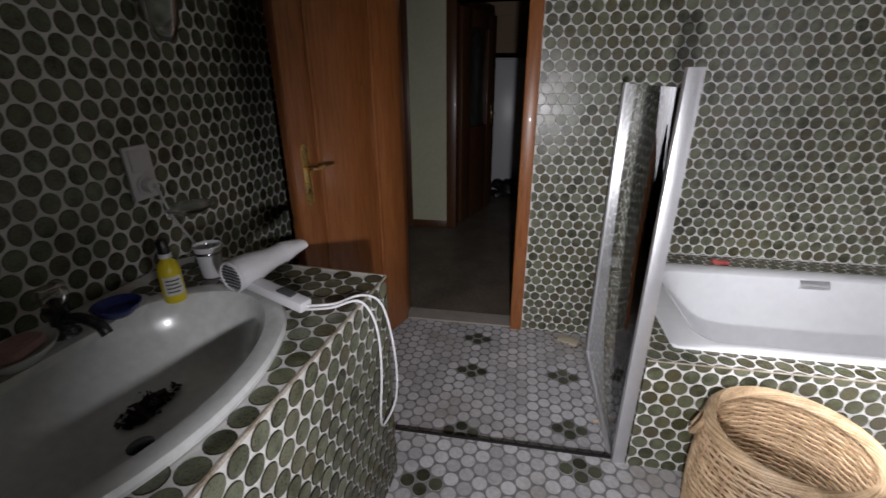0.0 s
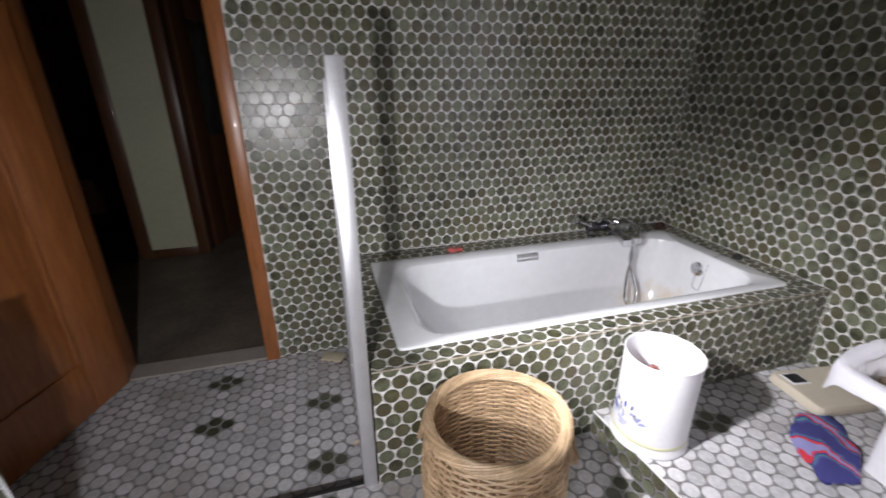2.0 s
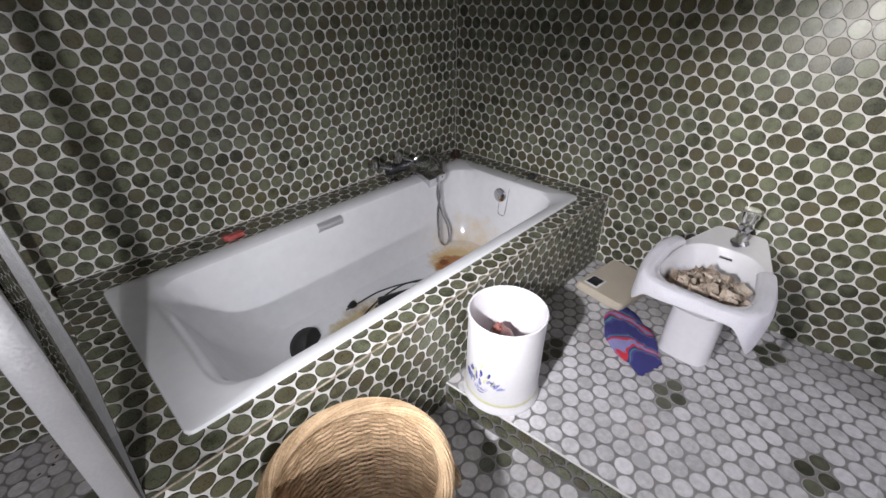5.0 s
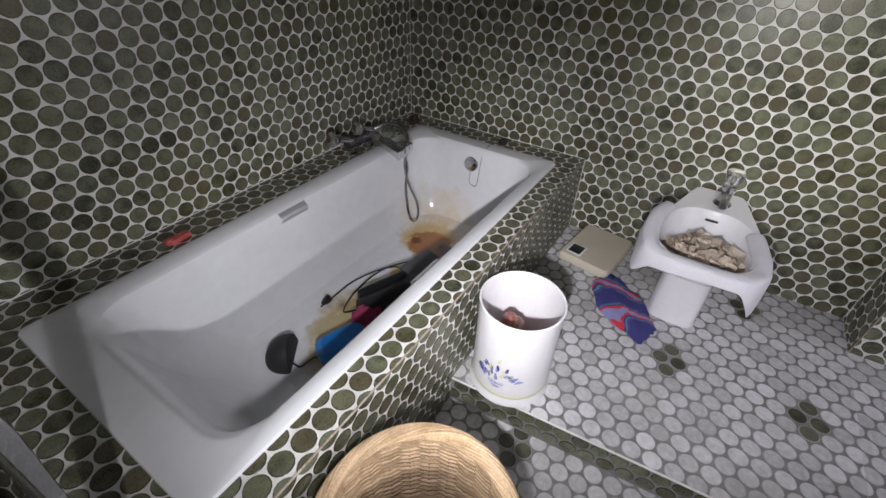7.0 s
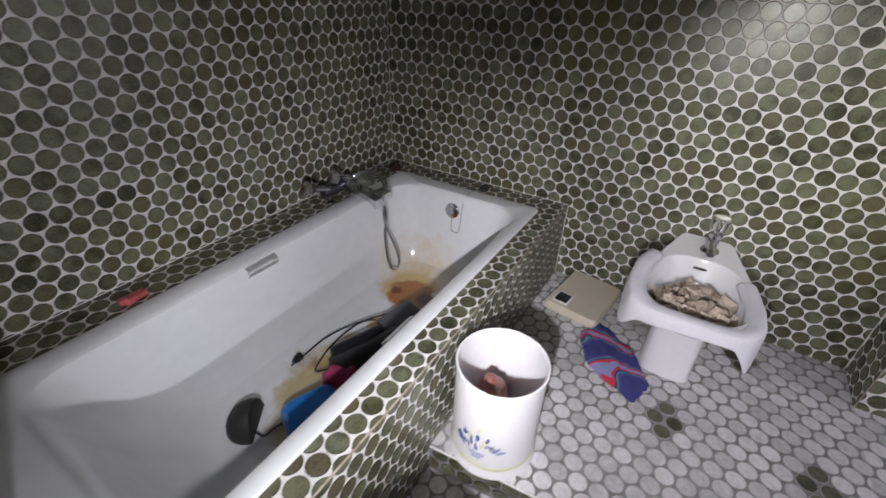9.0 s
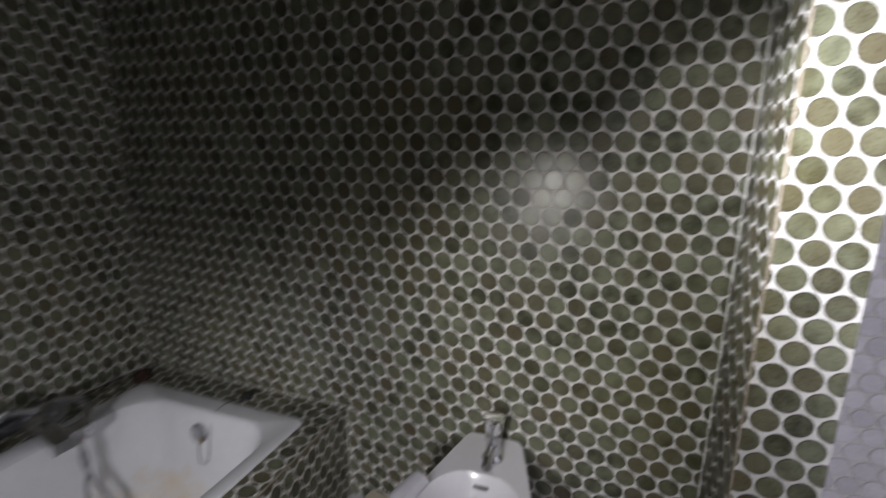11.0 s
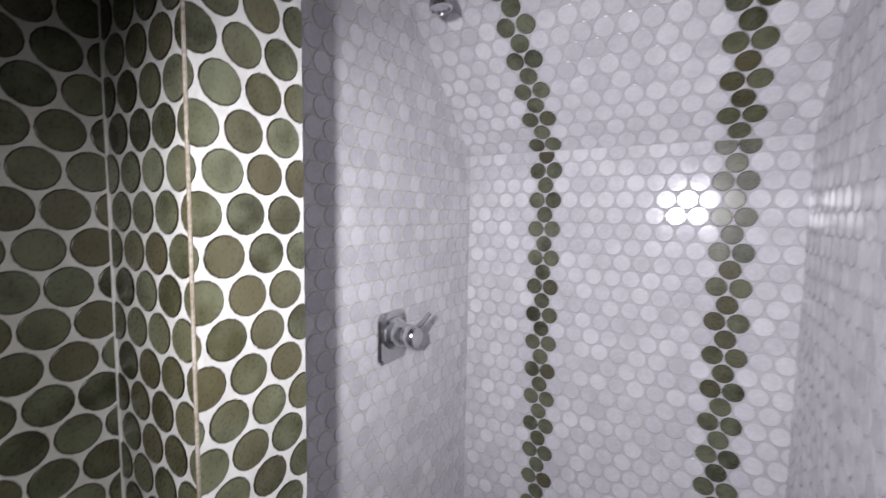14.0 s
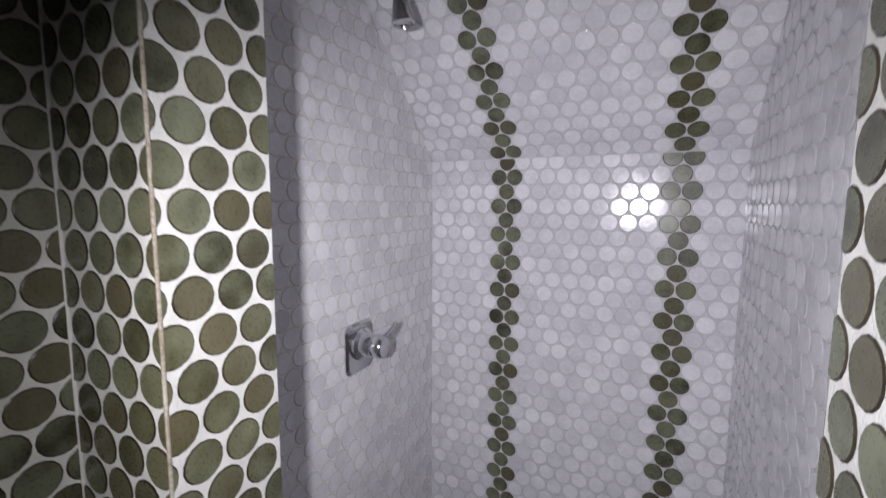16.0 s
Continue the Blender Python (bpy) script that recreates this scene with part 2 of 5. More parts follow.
def tube(points, radius, sides=8, bm=None, closed=False, taper=None, flat=1.0):
    """A round bar that follows points."""
    own = bmesh.new()
    pts = [Vector(p) for p in points]
    n = len(pts)
    rings = []
    up = Vector((0, 0, 1))
    for i, p in enumerate(pts):
        way = (pts[(i + 1) % n] - pts[i - 1]) if closed else (pts[min(i + 1, n - 1)] - pts[max(i - 1, 0)])
        way.normalize()
        side = way.cross(up)
        if side.length < 0.1:
            side = way.cross(Vector((1, 0, 0)))
        side.normalize()
        top = side.cross(way)
        up = top
        r = radius * (taper[i] if taper else 1)
        rings.append([own.verts.new(p + side * (r * math.cos(a)) + top * (r * flat * math.sin(a))) for a in (2 * math.pi * k / sides for k in range(sides))])
    if closed:
        rings.append(rings[0])
    bridge(own, rings)
    if not closed:
        own.faces.new(rings[0])
        own.faces.new(list(reversed(rings[-1])))
    bmesh.ops.recalc_face_normals(own, faces=own.faces[:])
    return merge(bm, own)


def curve_points(keys, steps=8):
    """A smooth line through keys (Catmull-Rom)."""
    k = [Vector(p) for p in keys]
    k = [k[0] * 2 - k[1], *k, k[-1] * 2 - k[-2]]
    out = []
    for i in range(1, len(k) - 2):
        for s in range(steps):
            t = s / steps
            a, b, c, d = k[i - 1:i + 3]
            out.append(0.5 * (2 * b + (c - a) * t + (2 * a - 5 * b + 4 * c - d) * t * t + (3 * b - a - 3 * c + d) * t ** 3))
    return [*out, k[-2]]


def rounded(x0, y0, x1, y1, r, z, per=8):
    """Points of a rectangle with round corners, counter-clockwise."""
    out = []
    for cx, cy, a in ((x1 - r, y1 - r, 0), (x0 + r, y1 - r, 90), (x0 + r, y0 + r, 180), (x1 - r, y0 + r, 270)):
        for k in range(per + 1):
            b = radians(a + 90 * k / per)
            out.append((cx + r * math.cos(b), cy + r * math.sin(b), z))
    return out


def loft(loops, cap=True, bm=None):
    own = bmesh.new()
    rings = [[own.verts.new(p) for p in loop] for loop in loops]
    bridge(own, rings)
    if cap:
        own.faces.new(rings[-1])
    return merge(bm, own)


# ---- round mosaic tiles ----
SIDES = 16
CIRCLE = [(math.cos(2 * math.pi * i / SIDES), math.sin(2 * math.pi * i / SIDES)) for i in range(SIDES)]


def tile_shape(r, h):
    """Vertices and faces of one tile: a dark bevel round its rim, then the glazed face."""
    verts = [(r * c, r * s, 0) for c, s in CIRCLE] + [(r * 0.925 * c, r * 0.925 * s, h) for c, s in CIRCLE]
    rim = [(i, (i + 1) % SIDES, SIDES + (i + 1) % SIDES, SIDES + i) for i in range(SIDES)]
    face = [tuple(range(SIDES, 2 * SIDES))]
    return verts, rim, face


TILE_MESH = {}


def tile_mesh(r, h, kind, edge):
    key = (round(r, 5), round(h, 5), kind, edge)
    if key not in TILE_MESH:
        verts, rim, face = tile_shape(r, h)
        me = bpy.data.meshes.new("tile")
        me.from_pydata(verts, [], rim + face)
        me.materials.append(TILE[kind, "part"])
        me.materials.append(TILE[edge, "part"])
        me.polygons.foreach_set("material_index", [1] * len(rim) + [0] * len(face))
        me.polygons.foreach_set("use_smooth", [True] * len(rim) + [False])
        TILE_MESH[key] = me
    return TILE_MESH[key]


EDGE_OF = {"green": "green_edge", "white": "white_edge", "floor": "floor_edge", "floor_green": "floor_edge"}


def tiles(parent, base, rects, pitch, row, r, near=None, kind=None, start=(0, 0), along_v=False, singles=300, h=0.0016, seed=1, low=None, high=None):
    """Round tiles in staggered rows on the plane of base (its x and y lie in the surface), cut off at the borders of rects.
    The whole tiles nearest to near are parts of parent, the others one joined part."""
    rng = random.Random(seed)
    kind = kind or (lambda a, b: "green")
    found, cut = [], []
    for rect in rects:
        a0, b0, a1, b1 = rect
        lo, hi = (a0, a1) if along_v else (b0, b1)
        lo2, hi2 = (b0, b1) if along_v else (a0, a1)
        s_row, s_col = (start[0], start[1]) if along_v else (start[1], start[0])
        for j in range(math.floor((lo - s_row) / row) - 1, math.ceil((hi - s_row) / row) + 2):
            for i in range(math.floor((lo2 - s_col) / pitch) - 1, math.ceil((hi2 - s_col) / pitch) + 2):
                p, q = s_row + j * row, s_col + (i + 0.5 * (j % 2)) * pitch
                a, b = (p, q) if along_v else (q, p)
                if not (a0 - 0.7 * r < a < a1 + 0.7 * r and b0 - 0.7 * r < b < b1 + 0.7 * r):
                    continue
                edge = (a - low(b)) if low else (high(b) - a) if high else 1
                if edge < -0.6 * r:
                    continue
                whole = a0 + r < a < a1 - r and b0 + r < b < b1 - r and edge > r
                (found if whole else cut).append((a + rng.uniform(-1, 1) * 0.0006, b + rng.uniform(-1, 1) * 0.0006, rect, kind(a, b)))
    if near:
        found.sort(key=lambda f: (f[0] - near[0]) ** 2 + (f[1] - near[1]) ** 2)
    else:
        singles = 0
    for a, b, rect, what in found[:singles]:
        ob = new("tile", tile_mesh(r, h, what, EDGE_OF[what]))
        ob.parent = parent
        ob.matrix_local = base @ pose(a, b, 0, rng.gauss(0, 0.5), rng.gauss(0, 0.5), rng.uniform(0, 360))
    verts, rim, face = tile_shape(r, h)
    order, all_v, all_f, all_m = [], [], [], []
    for a, b, rect, what in found[singles:] + cut:
        if what not in order:
            order.append(what)
        slot = order.index(what) * 2
        n = len(all_v)
        tx, ty = rng.gauss(0, 0.011), rng.gauss(0, 0.011)
        for x, y, z in verts:
            px, py = min(max(a + x, rect[0]), rect[2]), min(max(b + y, rect[1]), rect[3])
            px = max(px, low(py)) if low else min(px, high(py)) if high else px
            all_v.append((px, py, z + (tx * (px - a) + ty * (py - b) if z else 0)))
        for f in rim:
            all_f.append([n + k for k in f])
            all_m.append(slot + 1)
        for f in face:
            all_f.append([n + k for k in f])
            all_m.append(slot)
    if all_v:
        me = bpy.data.meshes.new("tile_field")
        me.from_pydata(all_v, [], all_f)
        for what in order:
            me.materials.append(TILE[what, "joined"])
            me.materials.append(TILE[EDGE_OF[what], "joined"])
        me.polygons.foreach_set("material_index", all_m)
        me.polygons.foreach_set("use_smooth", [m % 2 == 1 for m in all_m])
        ob = new("tile_field", me)
        ob.parent = parent
        ob.matrix_local = base
        tagged(ob, kind="stuff")


def facing(origin, u, v):
    """The plane through origin with u to the right and v up; its normal is u x v."""
    u, v = Vector(u).normalized(), Vector(v).normalized()
    n = u.cross(v)
    return Matrix.Translation(origin) @ Matrix((u, v, n)).transposed().to_4x4()


# ---- plan (metres) ----
P, R = 0.0565, 0.0262
WEST, EAST, NORTH, SOUTH, TOP = -1.13, 2.372, 2.255, -1.05, 2.45
ENTRY, RAISED = -0.078, 0.105
STEP_Y, STEP_X = 1.29, 1.262
DOOR_L, DOOR_R, DOOR_TOP = -0.66, -0.02, 1.95
SHOWER_W, SHOWER_S, OPEN_W, OPEN_E = 1.44, -0.935, 1.524, 2.169
PIER_N, PIER_S = 0.146, -0.02
KINK = 1.70
SLOPE_RISE = 0.98
RIM = 0.462


def slab(name, x0, y0, z0, x1, y1, z1, mat, label, category="wall"):
    return tagged(mesh_object(name, box(x0, y0, z0, x1, y1, z1), mat, smooth=False), label, category, kind="structure")


# floors
floor_entry = slab("floor_entry", WEST, STEP_Y, ENTRY - 0.1, EAST, NORTH, ENTRY, GROUT_FLOOR, "dirty white round mosaic floor at the lower entry", "floor")
floor_middle = slab("floor_middle", WEST, SOUTH, -0.18, 1.60, STEP_Y, 0, GROUT_FLOOR, "dirty white round mosaic floor with green flower motifs", "floor")
def step_x(y):
    """The edge of the raised floor runs slightly askew."""
    return STEP_X + (STEP_Y - y) * 0.093


bm = bmesh.new()
ring = [(step_x(STEP_Y), STEP_Y), (step_x(SOUTH), SOUTH), (EAST, SOUTH), (EAST, STEP_Y)]
rows = [[bm.verts.new((x, y, z)) for x, y in ring] for z in (0.0005, RAISED)]
bridge(bm, rows)
bm.faces.new(rows[1])
bm.faces.new(list(reversed(rows[0])))
bmesh.ops.recalc_face_normals(bm, faces=bm.faces[:])
floor_raised = tagged(mesh_object("floor_raised", bm, GROUT_FLOOR, smooth=False), "raised white round mosaic floor beside the bath", "floor", kind="structure")
ceiling = slab("ceiling", WEST - 0.12, SOUTH - 0.12, TOP, EAST + 0.12, NORTH + 0.12, TOP + 0.1, PLASTER, "plain plaster bathroom ceiling", "ceiling")
# walls of the bathroom
wall_west = slab("wall_west", WEST - 0.12, SOUTH - 0.12, -0.2, WEST, NORTH, TOP, GROUT, "wall of dark green round mosaic tiles")
wall_east = slab("wall_east", EAST, SOUTH - 0.12, -0.2, EAST + 0.12, NORTH + 0.12, TOP, GROUT, "wall of dark green round mosaic tiles")
wall_south = slab("wall_south", WEST, SOUTH - 0.12, -0.2, EAST, SOUTH, TOP, GROUT, "wall of dark green round mosaic tiles")


def wall_with_openings(name, x0, x1, y0, y1, openings, mat, label, z0=-0.2, z1=TOP):
    """A wall along x with holes (left, right, top) that reach down to the floor."""
    bm, x = bmesh.new(), x0
    for left, right, top in openings:
        box(x, y0, z0, left, y1, z1, bm=bm)
        box(left, y0, top, right, y1, z1, bm=bm)
        x = right
    box(x, y0, z0, x1, y1, z1, bm=bm)
    return tagged(mesh_object(name, bm, mat, smooth=False), label, "wall", kind="structure")


wall_north = wall_with_openings("wall_north", WEST - 0.12, EAST, NORTH, NORTH + 0.12, [(DOOR_L - 0.02, DOOR_R + 0.02, DOOR_TOP)], GROUT, "wall of olive green round mosaic tiles with a doorway")
# the shower's piers, its inner walls and its sloping ceiling
pier_east = slab("pier_east", OPEN_E, PIER_S, 0.0, EAST, PIER_N, TOP, GROUT, "olive green tiled pier beside the shower opening", "pier")
pier_west = slab("pier_west", SHOWER_W - 0.10, PIER_S, 0.0, OPEN_W, PIER_N, TOP, GROUT, "olive green tiled pier beside the shower opening", "pier")
shower_side = slab("wall_shower_west", SHOWER_W - 0.10, SOUTH, 0.0, SHOWER_W, PIER_S, TOP, GROUT_SHOWER, "white round mosaic side wall of the shower")
shower_back = slab("wall_shower_back", SHOWER_W, SOUTH, 0.0, EAST, SHOWER_S, TOP, GROUT_SHOWER, "white round mosaic shower wall with two green stripes")
bm = bmesh.new()
yk = (TOP - KINK) / SLOPE_RISE
corners = [(SHOWER_S, KINK), (SHOWER_S + yk, TOP), (SHOWER_S, TOP)]
front = [bm.verts.new((SHOWER_W, y, z)) for y, z in corners]
back = [bm.verts.new((EAST, y, z)) for y, z in corners]
bm.faces.new(front)
bm.faces.new(list(reversed(back)))
for i in range(3):
    j = (i + 1) % 3
    bm.faces.new((front[i], back[i], back[j], front[j]))
bmesh.ops.recalc_face_normals(bm, faces=bm.faces[:])
shower_slope = tagged(mesh_object("ceiling_shower_slope", bm, GROUT_SHOWER, smooth=False), "sloping white mosaic ceiling of the shower", "ceiling", kind="structure")

# doorway: frame, threshold
bm = bmesh.new()
for x0, x1 in ((DOOR_L - 0.055, DOOR_L), (DOOR_R, DOOR_R + 0.068)):
    box(x0, NORTH - 0.018, ENTRY, x1, NORTH + 0.135, DOOR_TOP + 0.05, 0.006, bm)
box(DOOR_L - 0.054, NORTH - 0.016, DOOR_TOP, DOOR_R + 0.066, NORTH + 0.133, DOOR_TOP + 0.07, 0.006, bm)
tagged(mesh_object("door_frame", bm, DOOR_WOOD), "orange-brown varnished wooden door frame", "door frame", kind="structure")
slab("threshold", DOOR_L, NORTH + 0.001, ENTRY - 0.1, DOOR_R, NORTH + 0.12, ENTRY + 0.012, MARBLE, "pale stone threshold in the doorway", "threshold")

# hall and the rooms beyond it
HALL_N = 4.0
slab("floor_hall", -3.2, NORTH + 0.12, ENTRY - 0.1, 1.6, 7.2, ENTRY, HALL_FLOOR, "dull brown stone hall floor", "floor")
slab("ceiling_hall", -3.2, NORTH + 0.12, TOP, 1.6, 7.2, TOP + 0.1, PLASTER, "plain plaster hall ceiling", "ceiling")
slab("wall_hall_west", -3.3, NORTH + 0.12, -0.2, -3.2, 7.2, TOP, HALL_PAINT, "dim painted wall")
slab("wall_hall_east", 1.6, NORTH + 0.12, -0.2, 1.7, 7.2, TOP, HALL_PAINT, "dim painted wall")
slab("wall_hall_south", -3.2, NORTH, -0.2, WEST - 0.12, NORTH + 0.12, TOP, HALL_PAINT, "dim painted wall")
wall_hall = wall_with_openings("wall_hall_north", -3.2, 1.6, HALL_N, HALL_N + 0.14, [(-1.95, -1.12, 1.95), (-0.62, 0.25, 1.90)], HALL_PAINT, "pale green-yellow hall wall with two doorways")
slab("wall_room_north", -3.2, 7.2, -0.2, 1.6, 7.3, TOP, PEACH, "peach wall of the room beyond the hall")
slab("wall_between_rooms", -0.95, HALL_N + 0.14, -0.2, -0.85, 7.2, TOP, PEACH, "peach partition between the rooms beyond the hall")
for x0, x1, top in ((-1.95, -1.12, 1.95), (-0.62, 0.25, 1.90)):
    bm = bmesh.new()
    for a, b in ((x0 - 0.08, x0 + 0.012), (x1 - 0.012, x1 + 0.08)):
        box(a, HALL_N - 0.02, ENTRY, b, HALL_N + 0.16, top + 0.06, 0.006, bm)
    box(x0 - 0.079, HALL_N - 0.018, top, x1 + 0.079, HALL_N + 0.158, top + 0.08, 0.006, bm)
    tagged(mesh_object("door_frame", bm, DARK_WOOD), "dark wooden door frame in the hall", "door frame", kind="structure")
bm = bmesh.new()
box(-1.04, HALL_N - 0.014, ENTRY, -0.70, HALL_N + 0.001, ENTRY + 0.07, 0.003, bm)
tagged(mesh_object("baseboard", bm, DARK_WOOD), "dark skirting board in the hall", "baseboard", kind="structure")

# ---- bath surround and bath ----
SUR_W, SUR_S = 0.434, 1.275
TUB = (0.534, 1.360, 2.245, 2.105)
surround = tagged(new("bath_surround"), "olive green mosaic tiled surround built round the bath", "bath surround", kind="structure")
for x0, y0, x1, y1 in ((SUR_W, SUR_S, TUB[0] + 0.03, NORTH), (TUB[0] + 0.03, SUR_S, EAST, TUB[1] + 0.03), (TUB[0] + 0.03, TUB[3] - 0.03, EAST, NORTH), (TUB[2] - 0.03, TUB[1] + 0.03, EAST, TUB[3] - 0.03)):
    part("ledge", box(x0, y0, ENTRY, x1, y1, RIM - 0.002), GROUT, surround, smooth=False)
tiles(surround, facing((0, SUR_S, 0), (1, 0, 0), (0, 0, 1)), [(SUR_W, 0, STEP_X, RIM - 0.002), (STEP_X, RAISED, EAST, RIM - 0.002)], P, 0.0495, 0.0267, (0.9, 0.4), start=(SUR_W + 0.03, 0.41), seed=21)
tiles(surround, facing((0, 0, RIM - 0.002), (1, 0, 0), (0, 1, 0)), [(SUR_W, SUR_S, TUB[0] + 0.004, NORTH), (TUB[0], SUR_S, EAST, TUB[1] + 0.004), (TUB[0], TUB[3] - 0.004, EAST, NORTH), (TUB[2] - 0.004, TUB[1], EAST, TUB[3])], P, 0.0495, 0.0267, (0.9, 1.32), start=(0.46, 1.315), singles=120, seed=22)
tiles(surround, facing((SUR_W, 0, 0), (0, -1, 0), (0, 0, 1)), [(-NORTH, ENTRY, -SUR_S, RIM - 0.002)], P, 0.0495, 0.0267, (-1.6, 0.3), start=(-1.6, 0.41), singles=120, seed=23)


def bathtub():
    ob = thing("bathtub", "white enamel built-in bathtub with rust stains inside", "bathtub")
    x0, y0, x1, y1 = TUB
    z = RIM + 0.010
    loops = [rounded(x0 + 0.004, y0 + 0.004, x1 - 0.004, y1 - 0.004, 0.02, RIM - 0.02),
             rounded(x0, y0, x1, y1, 0.022, RIM + 0.002),
             rounded(x0 + 0.003, y0 + 0.003, x1 - 0.003, y1 - 0.003, 0.022, z - 0.002),
             rounded(x0 + 0.010, y0 + 0.010, x1 - 0.010, y1 - 0.010, 0.024, z),
             rounded(x0 + 0.090, y0 + 0.045, x1 - 0.072, y1 - 0.066, 0.10, z - 0.002),
             rounded(x0 + 0.108, y0 + 0.055, x1 - 0.082, y1 - 0.078, 0.11, z - 0.012),
             rounded(x0 + 0.135, y0 + 0.063, x1 - 0.089, y1 - 0.086, 0.12, z - 0.06),
             rounded(x0 + 0.20, y0 + 0.082, x1 - 0.105, y1 - 0.095, 0.13, z - 0.22),
             rounded(x0 + 0.30, y0 + 0.105, x1 - 0.125, y1 - 0.115, 0.14, z - 0.34),
             rounded(x0 + 0.36, y0 + 0.135, x1 - 0.155, y1 - 0.145, 0.13, z - 0.385),
             rounded(x0 + 0.43, y0 + 0.19, x1 - 0.22, y1 - 0.20, 0.11, z - 0.40)]
    part("body", loft(loops), BATH_STAINED, ob)
    # overflow rosette with its chain
    rose = part("overflow", lathe([(0, 0.012), (0.012, 0.013), (0.022, 0.009), (0.034, 0.006), (0.037, 0.0), (0, 0)], 28, m=pose(x1 - 0.094, 1.74, RIM - 0.075, 0, -90, 0)), CHROME, ob, "chrome overflow rosette")
    chain = curve_points([(x1 - 0.10, 1.735, RIM - 0.085), (x1 - 0.108, 1.735, RIM - 0.16), (x1 - 0.107, 1.715, RIM - 0.175), (x1 - 0.105, 1.695, RIM - 0.16), (x1 - 0.085, 1.69, RIM - 0.03), (x1 - 0.05, 1.68, RIM + 0.014), (x1 + 0.03, 1.66, RIM + 0.012)], 6)
    part("chain", tube(chain, 0.0018, 6), CHROME, rose, "thin plug chain")
    part("plug", lathe([(0, 0.02), (0.012, 0.02), (0.014, 0.012), (0.022, 0.01), (0.022, 0), (0, 0)], 20, m=pose(x1 + 0.05, 1.655, RIM + 0.002)), RUBBER, rose, "black rubber plug")
    # grips on both long sides
    for y, turn in ((y1 - 0.078, 0), (y0 + 0.060, 180)):
        own = bmesh.new()
        rows = []
        for k in range(9):
            u = k / 8
            bend = 0.020 * math.sin(math.pi * u)
            rows.append([own.verts.new((x, -bend - w, 0.018 - 0.048 * u)) for w, span in ((0.004, 1), (0.0, 1)) for x in ((-0.06, -0.02, 0.02, 0.06) if w else (0.06, 0.02, -0.02, -0.06))])
        bridge(own, rows)
        own.faces.new(rows[0])
        own.faces.new(list(reversed(rows[-1])))
        bmesh.ops.recalc_face_normals(own, faces=own.faces[:])
        own.transform(pose(1.33, y + (0.004 if not turn else -0.004), RIM - 0.022, 0, 0, turn))
        part("grip", own, ALUMINIUM, ob, "chrome bath grip")
    return ob


def stained(name, base, spots):
    """Enamel with rust where the water stood: spots are (x, y, z, size)."""
    mat = material(name, base, 0.16, spread=0.05, scale=3, coat=0.4)
    nodes, links = mat.node_tree.nodes, mat.node_tree.links
    shader = nodes["Principled BSDF"]
    geo = next(n for n in nodes if n.type == "NEW_GEOMETRY")
    warp = nodes.new("ShaderNodeTexNoise")
    warp.inputs["Scale"].default_value, warp.inputs["Detail"].default_value = 14, 9
    warp.inputs["Roughness"].default_value = 0.68
    links.new(geo.outputs["Position"], warp.inputs["Vector"])
    colour = shader.inputs["Base Color"].links[0].from_socket
    for x, y, z, size, tone, edge in spots:
        gap = nodes.new("ShaderNodeVectorMath")
        gap.operation = "DISTANCE"
        gap.inputs[1].default_value = (x, y, z)
        links.new(geo.outputs["Position"], gap.inputs[0])
        bent = nodes.new("ShaderNodeMath")
        bent.operation = "MULTIPLY_ADD"
        bent.inputs[1].default_value = size * 1.3
        links.new(warp.outputs["Fac"], bent.inputs[0])
        links.new(gap.outputs["Value"], bent.inputs[2])
        fade = nodes.new("ShaderNodeMapRange")
        fade.inputs["From Min"].default_value, fade.inputs["From Max"].default_value = size * 1.65, size * (1.65 - edge)
        links.new(bent.outputs[0], fade.inputs["Value"])
        mix = nodes.new("ShaderNodeMix")
        mix.data_type = "RGBA"
        links.new(fade.outputs[0], mix.inputs["Factor"])
        links.new(colour, mix.inputs["A"])
        mix.inputs["B"].default_value = (*tone, 1)
        colour = mix.outputs["Result"]
    links.new(colour, shader.inputs["Base Color"])
    return mat


BATH_STAINED = stained("rust_stained_bath_enamel", (0.74, 0.75, 0.77), [
    (1.98, 1.82, 0.12, 0.21, (0.68, 0.55, 0.38), 0.7), (1.90, 1.80, 0.08, 0.16, (0.62, 0.45, 0.22), 0.35),
    (1.86, 1.77, 0.07, 0.118, (0.36, 0.14, 0.03), 0.22), (1.875, 1.70, 0.07, 0.052, (0.09, 0.03, 0.01), 0.5), (1.85, 1.845, 0.07, 0.034, (0.20, 0.06, 0.015), 0.4),
    (1.32, 1.72, 0.07, 0.20, (0.50, 0.38, 0.17), 0.5), (1.20, 1.74, 0.07, 0.13, (0.48, 0.40, 0.22), 0.5), (1.46, 1.76, 0.07, 0.10, (0.44, 0.31, 0.10), 0.5), (1.10, 1.70, 0.07, 0.09, (0.46, 0.39, 0.25), 0.6), (1.63, 1.74, 0.07, 0.08, (0.52, 0.33, 0.05), 0.4),
    (1.33, 1.83, 0.07, 0.035, (0.30, 0.20, 0.10), 0.8), (2.28, 2.08, 0.46, 0.05, (0.24, 0.19, 0.05), 0.6)])
bathtub()


